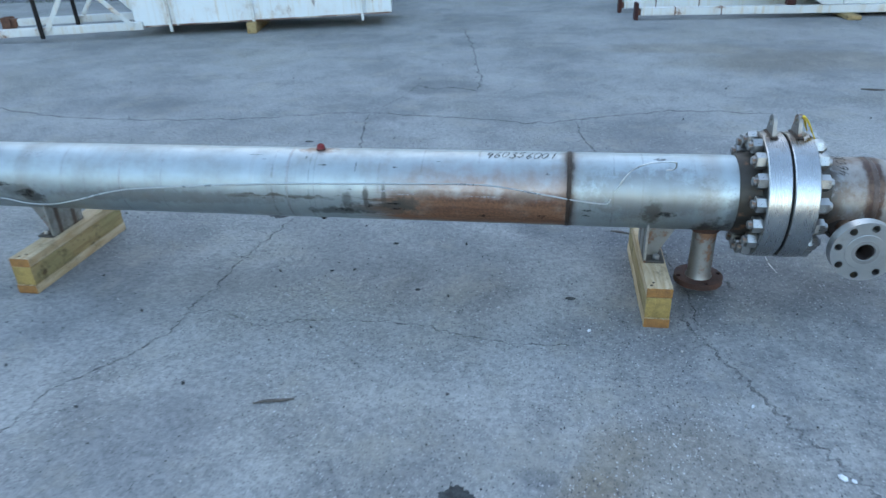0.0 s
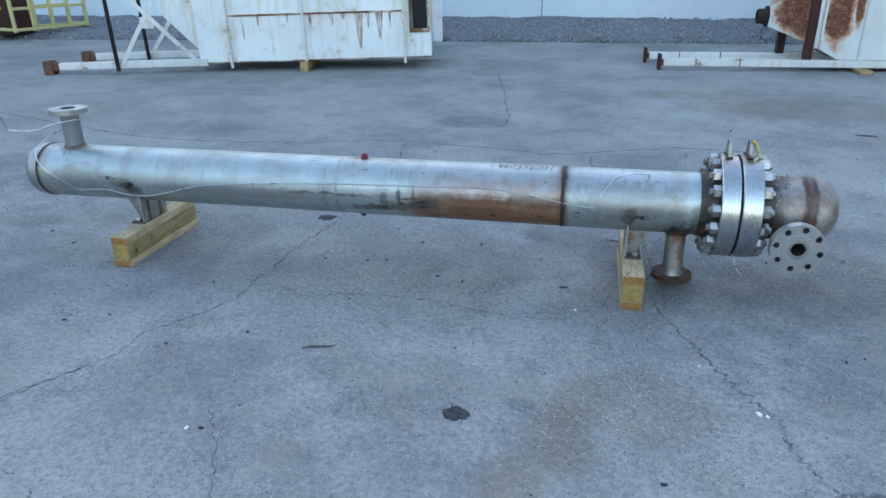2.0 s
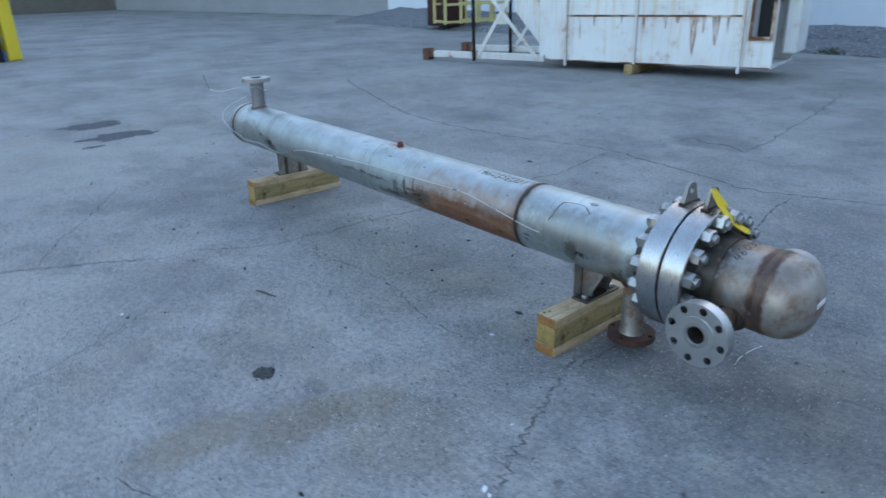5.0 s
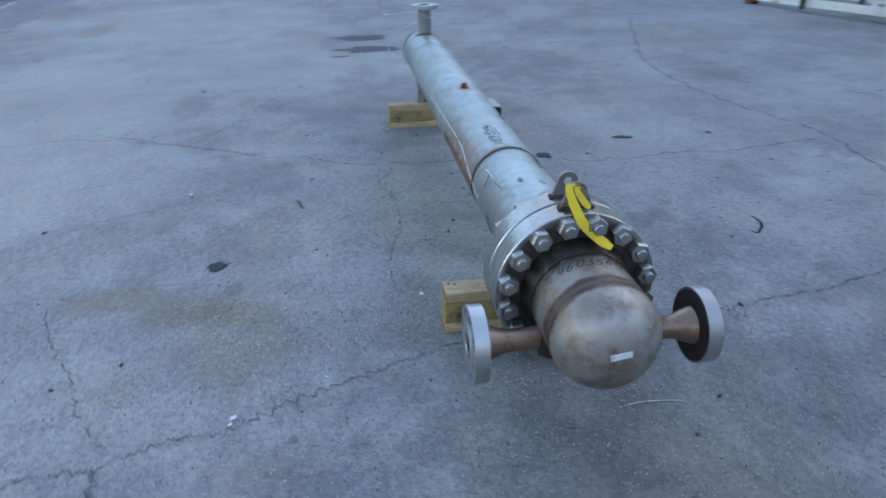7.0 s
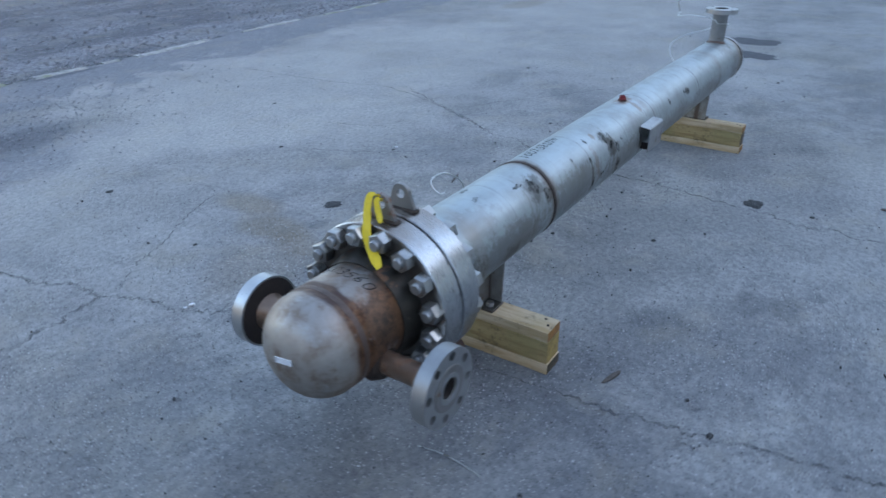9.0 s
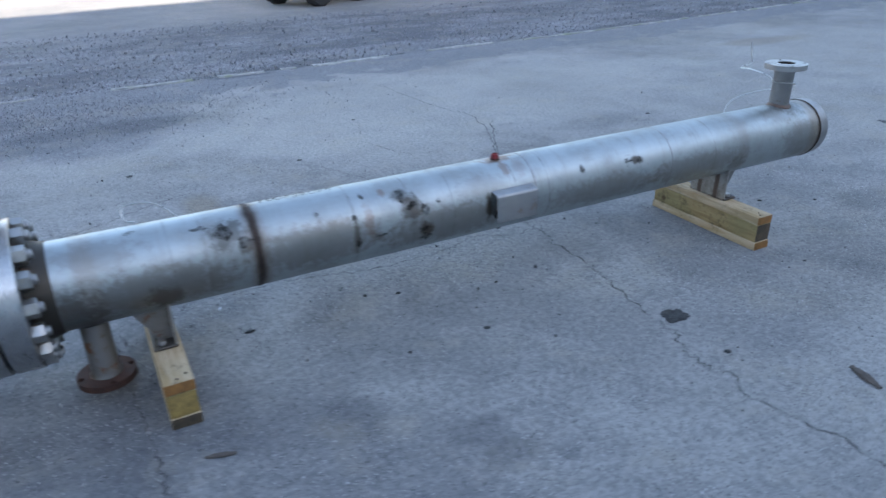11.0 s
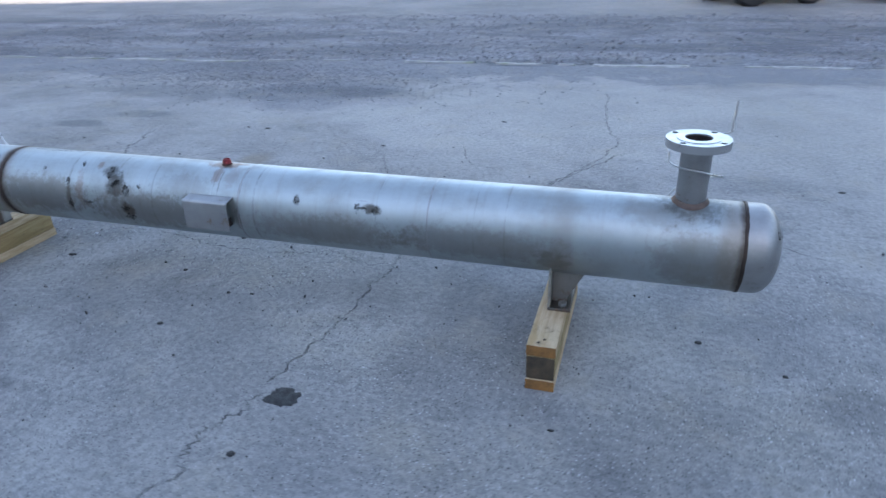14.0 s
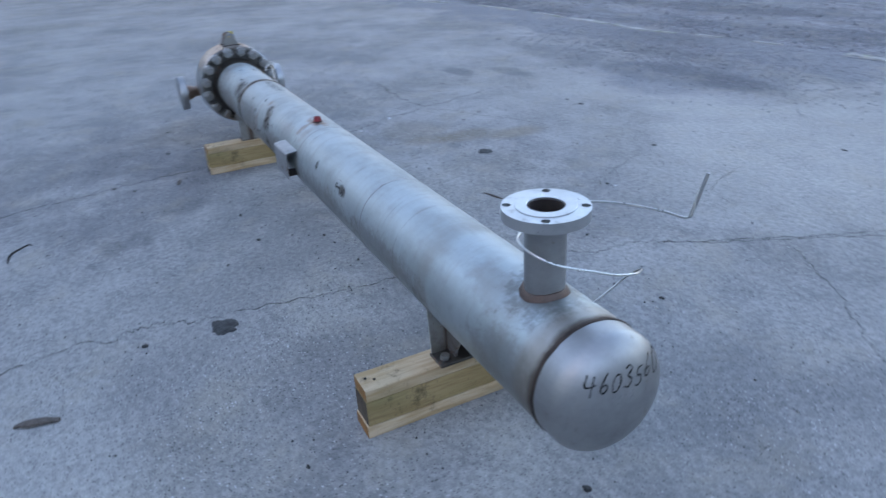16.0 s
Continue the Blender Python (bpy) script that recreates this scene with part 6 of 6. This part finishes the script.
# ---- broken concrete edge south of the yard ----
def edge_strip():
    t = thing("kerb", (0, 0, 0), 0, "broken pale concrete edge between yard and crushed stone", "kerb", "", "structure")
    line = curve_through([(9.2, -3.6, 0), (6.6, -4.4, 0), (4.3, -4.6, 0), (3.1, -4.62, 0), (2.2, -4.85, 0), (0.2, -4.97, 0), (-1.1, -5.02, 0), (-2.8, -5.18, 0), (-4.4, -5.22, 0), (-6.4, -5.42, 0), (-9.5, -5.75, 0), (-12.2, -6.4, 0)], 14)
    k = 0
    while k < len(line) - 4:
        n = rng.randint(2, 6)
        seg = line[k:k + n + 1]
        k += n + (rng.randint(1, 4) if rng.random() < (0.75 if seg[0].x > -0.6 else 0.3) else 0)
        bm = bmesh.new()
        w = rng.uniform(0.016, 0.05)
        rows = []
        for p in seg:
            j = 0.03 * noise.noise((p.x * 4, p.y * 4, 1)) + 0.012 * noise.noise((p.x * 13, p.y * 13, 1))
            h = 0.012 + 0.006 * noise.noise((p.x * 3, 2, 2))
            rows.append([bm.verts.new((p.x, p.y - w + j, -0.002)), bm.verts.new((p.x, p.y - w * 0.8 + j, h)), bm.verts.new((p.x, p.y + w * 0.7 + j, h * 0.9)), bm.verts.new((p.x, p.y + w + j, -0.002))])
        for a, b in zip(rows, rows[1:]):
            for i in range(3):
                bm.faces.new((a[i], b[i], b[i + 1], a[i + 1]))
        bm.faces.new(rows[0]), bm.faces.new(rows[-1])
        part("edge_piece", bm, M_KERB, t)
    return t


edge_strip()


# ---- cracks in the yard, and dark strips for the kerb's shadow ----
def crack(points, width, seed, steps=26):
    line = curve_through([(a, b, 0) for a, b in points], steps)
    bm = bmesh.new()
    prev, out = None, []
    for i, p in enumerate(line):
        d = (line[min(i + 1, len(line) - 1)] - line[max(i - 1, 0)])
        d = d.normalized() if d.length > 0 else Vector((1, 0, 0))
        nrm = Vector((-d.y, d.x, 0))
        q = p + nrm * ((0.014 + 1.6 * width) * noise.noise((i * 0.17, seed, 0)) + 0.8 * width * noise.noise((i * 0.45, seed, 4)) + 0.006 * noise.noise((i * 0.9, seed, 7)))
        end = min(1.0, i / 6, (len(line) - 1 - i) / 6)
        w = width * (0.55 + 0.75 * abs(noise.noise((i * 0.33, seed, 9))) + 0.4 * noise.noise((i * 1.1, seed, 2))) * max(0.08, end)
        e = 0.25 * width
        out.append((bm.verts.new((q.x - nrm.x * w + e * noise.noise((i, seed, 1)), q.y - nrm.y * w, 0.0015)), bm.verts.new((q.x, q.y, 0.0022)), bm.verts.new((q.x + nrm.x * w, q.y + nrm.y * w + e * noise.noise((i, seed, 6)), 0.0015))))
    for a, b in zip(out, out[1:]):
        bm.faces.new((a[0], b[0], b[1], a[1])), bm.faces.new((a[1], b[1], b[2], a[2]))
    return solo("crack_and_kerb_shade", bm, M_SOIL_SHADE, "ragged dark strip: soil-filled concrete crack, along the kerb a painted shadow line", "crack", "", "structure", 80)


CRACKS_AND_KERB_SHADE = (
    (((-1.374, -2.226), (-1.117, -1.764), (-0.945, -1.435), (-0.872, -1.298), (-0.785, -1.18), (-0.71, -1.055), (-0.692, -0.87), (-0.564, -0.691), (-0.472, -0.481), (-0.48, -0.331), (-0.454, -0.199), (-0.444, 0.07), (-0.406, 0.307), (-0.365, 0.539)), 0.008),
    (((-0.372, 0.559), (-0.366, 0.639), (-0.324, 0.73), (-0.304, 0.8), (-0.315, 0.87), (-0.337, 0.93), (-0.302, 1.031), (-0.346, 1.229), (-0.368, 1.445), (-0.331, 1.7), (-0.423, 2.093), (-0.458, 2.437)), 0.0085),
    (((-0.45, -0.372), (-0.319, -0.359), (-0.199, -0.434), (-0.099, -0.414), (0.022, -0.374), (0.233, -0.359), (0.443, -0.375), (0.603, -0.42), (0.8, -0.46), (1.03, -0.44)), 0.005),
    (((-0.733, -1.689), (-0.616, -1.702), (-0.542, -1.735), (-0.467, -1.762), (-0.407, -1.873), (-0.314, -2.139)), 0.004),
    (((1.363, -0.2), (1.406, -0.336), (1.446, -0.429), (1.489, -0.546), (1.529, -0.639), (1.579, -0.774), (1.64, -0.881), (1.688, -0.959), (1.713, -1.035), (1.722, -1.131), (1.75, -1.221), (1.784, -1.295)), 0.0095),
    (((1.784, -1.295), (1.799, -1.39), (1.824, -1.493), (1.883, -1.643), (2, -2.061)), 0.012),
    (((1.786, -1.326), (1.939, -1.297), (2.058, -1.278), (2.361, -1.29), (2.726, -1.341)), 0.013),
    (((1.745, -1.296), (1.609, -1.415), (1.51, -1.46), (1.39, -1.51), (1.24, -1.6), (1.07, -1.69), (0.89, -1.75)), 0.0055),
    (((1.362, 0.361), (1.35, 0.56), (1.325, 0.718), (1.316, 0.825), (1.269, 1.066), (1.236, 1.276), (1.124, 1.701), (1.033, 2.249)), 0.009),
    (((1.421, -0.301), (1.403, 0.005), (1.362, 0.361)), 0.005),
    (((-5.597, 3.312), (-5.264, 3.068), (-3.969, 2.602), (-3.07, 2.293), (-2.417, 2.191), (-1.772, 2.203), (-1.185, 2.282), (-0.581, 2.436), (0.023, 2.353), (0.308, 2.314), (0.77, 2.219), (1.086, 2.326), (1.517, 2.488), (1.782, 2.558), (2.414, 2.503)), 0.017),
    # next two: dark strips along the kerb, painting its shadow line
    (((1.1, -4.83), (0.6, -4.92), (0.2, -5.0), (-0.2, -5.02), (-0.7, -5.06), (-1.3, -5.09), (-2.2, -5.17)), 0.035),
    (((-2.4, -5.24), (-3.3, -5.26), (-4.4, -5.29), (-5.6, -5.4), (-6.6, -5.51)), 0.02),
    (((-0.581, 2.436), (-0.428, 2.578), (-0.311, 2.934), (-0.26, 3.333)), 0.006),
    (((-1.118, -3.874), (-1.166, -3.064), (-1.229, -2.593), (-1.288, -2.385), (-1.185, -1.971), (-1.015, -1.613), (-0.882, -1.338), (-0.741, -1.098)), 0.008),
    (((-1.015, -1.583), (-1.246, -1.456), (-1.477, -1.32), (-1.666, -1.164), (-1.862, -1.043), (-2.302, -0.793)), 0.005),
    (((-0.26, 6.3), (-0.1, 5.6), (0.04, 4.87), (0.14, 4.2), (0.24, 3.65), (0.27, 3.15)), 0.012),
    (((-0.26, 3.3), (-0.1, 3.18), (0.05, 3.22), (0.28, 3.11)), 0.02),
    (((-0.201, -1.213), (-0.152, -1.304), (-0.053, -1.465), (0.04, -1.635), (0.114, -1.823)), 0.0035),
)
for i, (pts, w) in enumerate(CRACKS_AND_KERB_SHADE):
    crack(pts, w, i * 3.7 + 1)


# ---- tar spots and litter ----
def blot(x, y, rx, ry, h, seed, mat, name, label, category):
    bm = bmesh.new()
    n, rings = 44, []
    for f, z in ((1.0, 0.0006), (0.8, 0.75), (0.45, 1.0)):
        ring = []
        for k in range(n):
            a = 2 * math.pi * k / n
            j = 0.9 + 0.25 * noise.noise((math.cos(a) * 1.6 + seed, math.sin(a) * 1.6, seed)) + 0.3 * noise.noise((math.cos(a) * 5, math.sin(a) * 5, seed)) + 0.12 * noise.noise((math.cos(a) * 13, math.sin(a) * 13, seed))
            zz = 0.0008 if f == 1.0 else h * z * (1 + 0.35 * noise.noise((k * 0.9, f * 7, seed)))
            ring.append(bm.verts.new((x + rx * f * j * math.cos(a), y + ry * f * j * math.sin(a), zz)))
        rings.append(ring)
    for a, b in zip(rings, rings[1:]):
        for k in range(n):
            bm.faces.new((a[k], a[(k + 1) % n], b[(k + 1) % n], b[k]))
    bm.faces.new(rings[-1])
    return solo(name, bm, mat, label, category, "", "", 60)


TAR_LABEL = "flat black tar spot stuck to the concrete"
for i, (x, y, rx, ry) in enumerate(((0.67, -1.161, 0.052, 0.044), (-0.451, 0.564, 0.064, 0.047))):
    blot(x, y, rx, ry, 0.006, i + 2.2, M_TAR, "tar_spot", TAR_LABEL, "tar spot")
for i, (x, y, r) in enumerate(((-0.702, 1.73, 0.035), (-2.453, -1.702, 0.025), (-1.683, -0.062, 0.017), (1.173, -2.235, 0.028), (0.193, -2.003, 0.02), (-0.464, -2.737, 0.02), (-1.107, -0.841, 0.016), (-1.266, 0.509, 0.012), (0.201, 0.282, 0.016),
                               (-0.433, 0.825, 0.018), (1.307, 0.808, 0.02), (0.972, -0.131, 0.026), (1.324, -1.375, 0.014), (-0.132, -1.399, 0.014), (-1.935, 0.076, 0.013), (0.375, -0.12, 0.014), (-0.016, 0.002, 0.012))):
    blot(x, y, r * 0.8, r * rng.uniform(0.4, 0.7), 0.005, i + 20.4, M_TAR, "tar_crumb", "small dark crumb lying on the concrete", "tar crumb")

# flat dark patches on the concrete to the west
for i, (x, y, rx, ry) in enumerate(((-4.72, -0.33, 0.21, 0.31), (-4.02, -0.28, 0.18, 0.34), (-3.7, -0.6, 0.05, 0.1))):
    blot(x, y, rx, ry, 0.0018, i + 41.3, M_DARK_PATCH, "dark_patch", "dark patch in a shallow hollow of the concrete", "damp patch")


def twig(name, pts, r, label, mat=M_BARK, flat=0.5):
    bm = bmesh.new()
    sweep(bm, curve_through(pts, 5), lambda k: r * (0.55 + 0.9 * math.sin(math.pi * min(max(k, 0.06), 0.94))), 7)
    for v in bm.verts:
        v.co += Vector((noise.noise(v.co * 80), noise.noise(v.co * 80 + Vector((3, 0, 0))), 0)) * r * 0.4
        v.co.z = max(v.co.z * flat, 0.0008)
    return solo(name, bm, mat, label, "litter")


twig("twig", [(-0.006, -0.861, 0.004), (0.029, -0.849, 0.008), (0.074, -0.839, 0.006), (0.115, -0.826, 0.004)], 0.005, "short dark twig lying on the concrete")
twig("bark_strip", [(-0.678, 1.205, 0.006), (-0.688, 1.168, 0.012), (-0.699, 1.126, 0.012), (-0.712, 1.088, 0.006)], 0.012, "dark strip of bark lying on the concrete")
twig("metal_curl", [(0.573, 1.282, 0.004), (0.623, 1.284, 0.007), (0.673, 1.274, 0.008), (0.713, 1.245, 0.007), (0.748, 1.209, 0.005), (0.722, 1.193, 0.004)], 0.0045, "curled scrap of rusty metal on the concrete", M_DARK_POST)
twig("bark_strip", [(3.209, 3.225, 0.005), (3.272, 3.191, 0.01), (3.369, 3.192, 0.006)], 0.011, "dark strip of bark lying on the concrete")
twig("bark_strip", [(1.163, 0.491, 0.004), (1.203, 0.482, 0.007), (1.248, 0.467, 0.004)], 0.007, "small brown bark flake on the concrete", M_BARK)
bm = bmesh.new()
sweep(bm, curve_through([(1.789, 0.148, 0.003), (1.779, 0.209, 0.005), (1.78, 0.281, 0.004), (1.791, 0.348, 0.003)], 6), 0.0018, 6)
solo("wire_offcut", bm, M_WIRE, "short bright wire offcut on the ground", "wire")
for x, y, s in ((1.655, -0.979, 0.011), (1.68, -0.985, 0.007), (-0.179, -1.409, 0.008), (1.034, -0.35, 0.008), (1.498, -0.71, 0.007)):
    bm = bmesh.new()
    bmesh.ops.create_icosphere(bm, subdivisions=1, radius=s, matrix=Matrix.LocRotScale((x, y, s * 0.45), Euler((0.2, 0.1, x * 7)), (1.3, 0.8, 0.55)))
    for v in bm.verts:
        v.co += Vector((noise.noise(v.co * 90), noise.noise(v.co * 90 + Vector((4, 0, 0))), 0)) * s * 0.3
    solo("stone_chip", bm, M_CHIP, "white stone chip on the concrete", "stone")
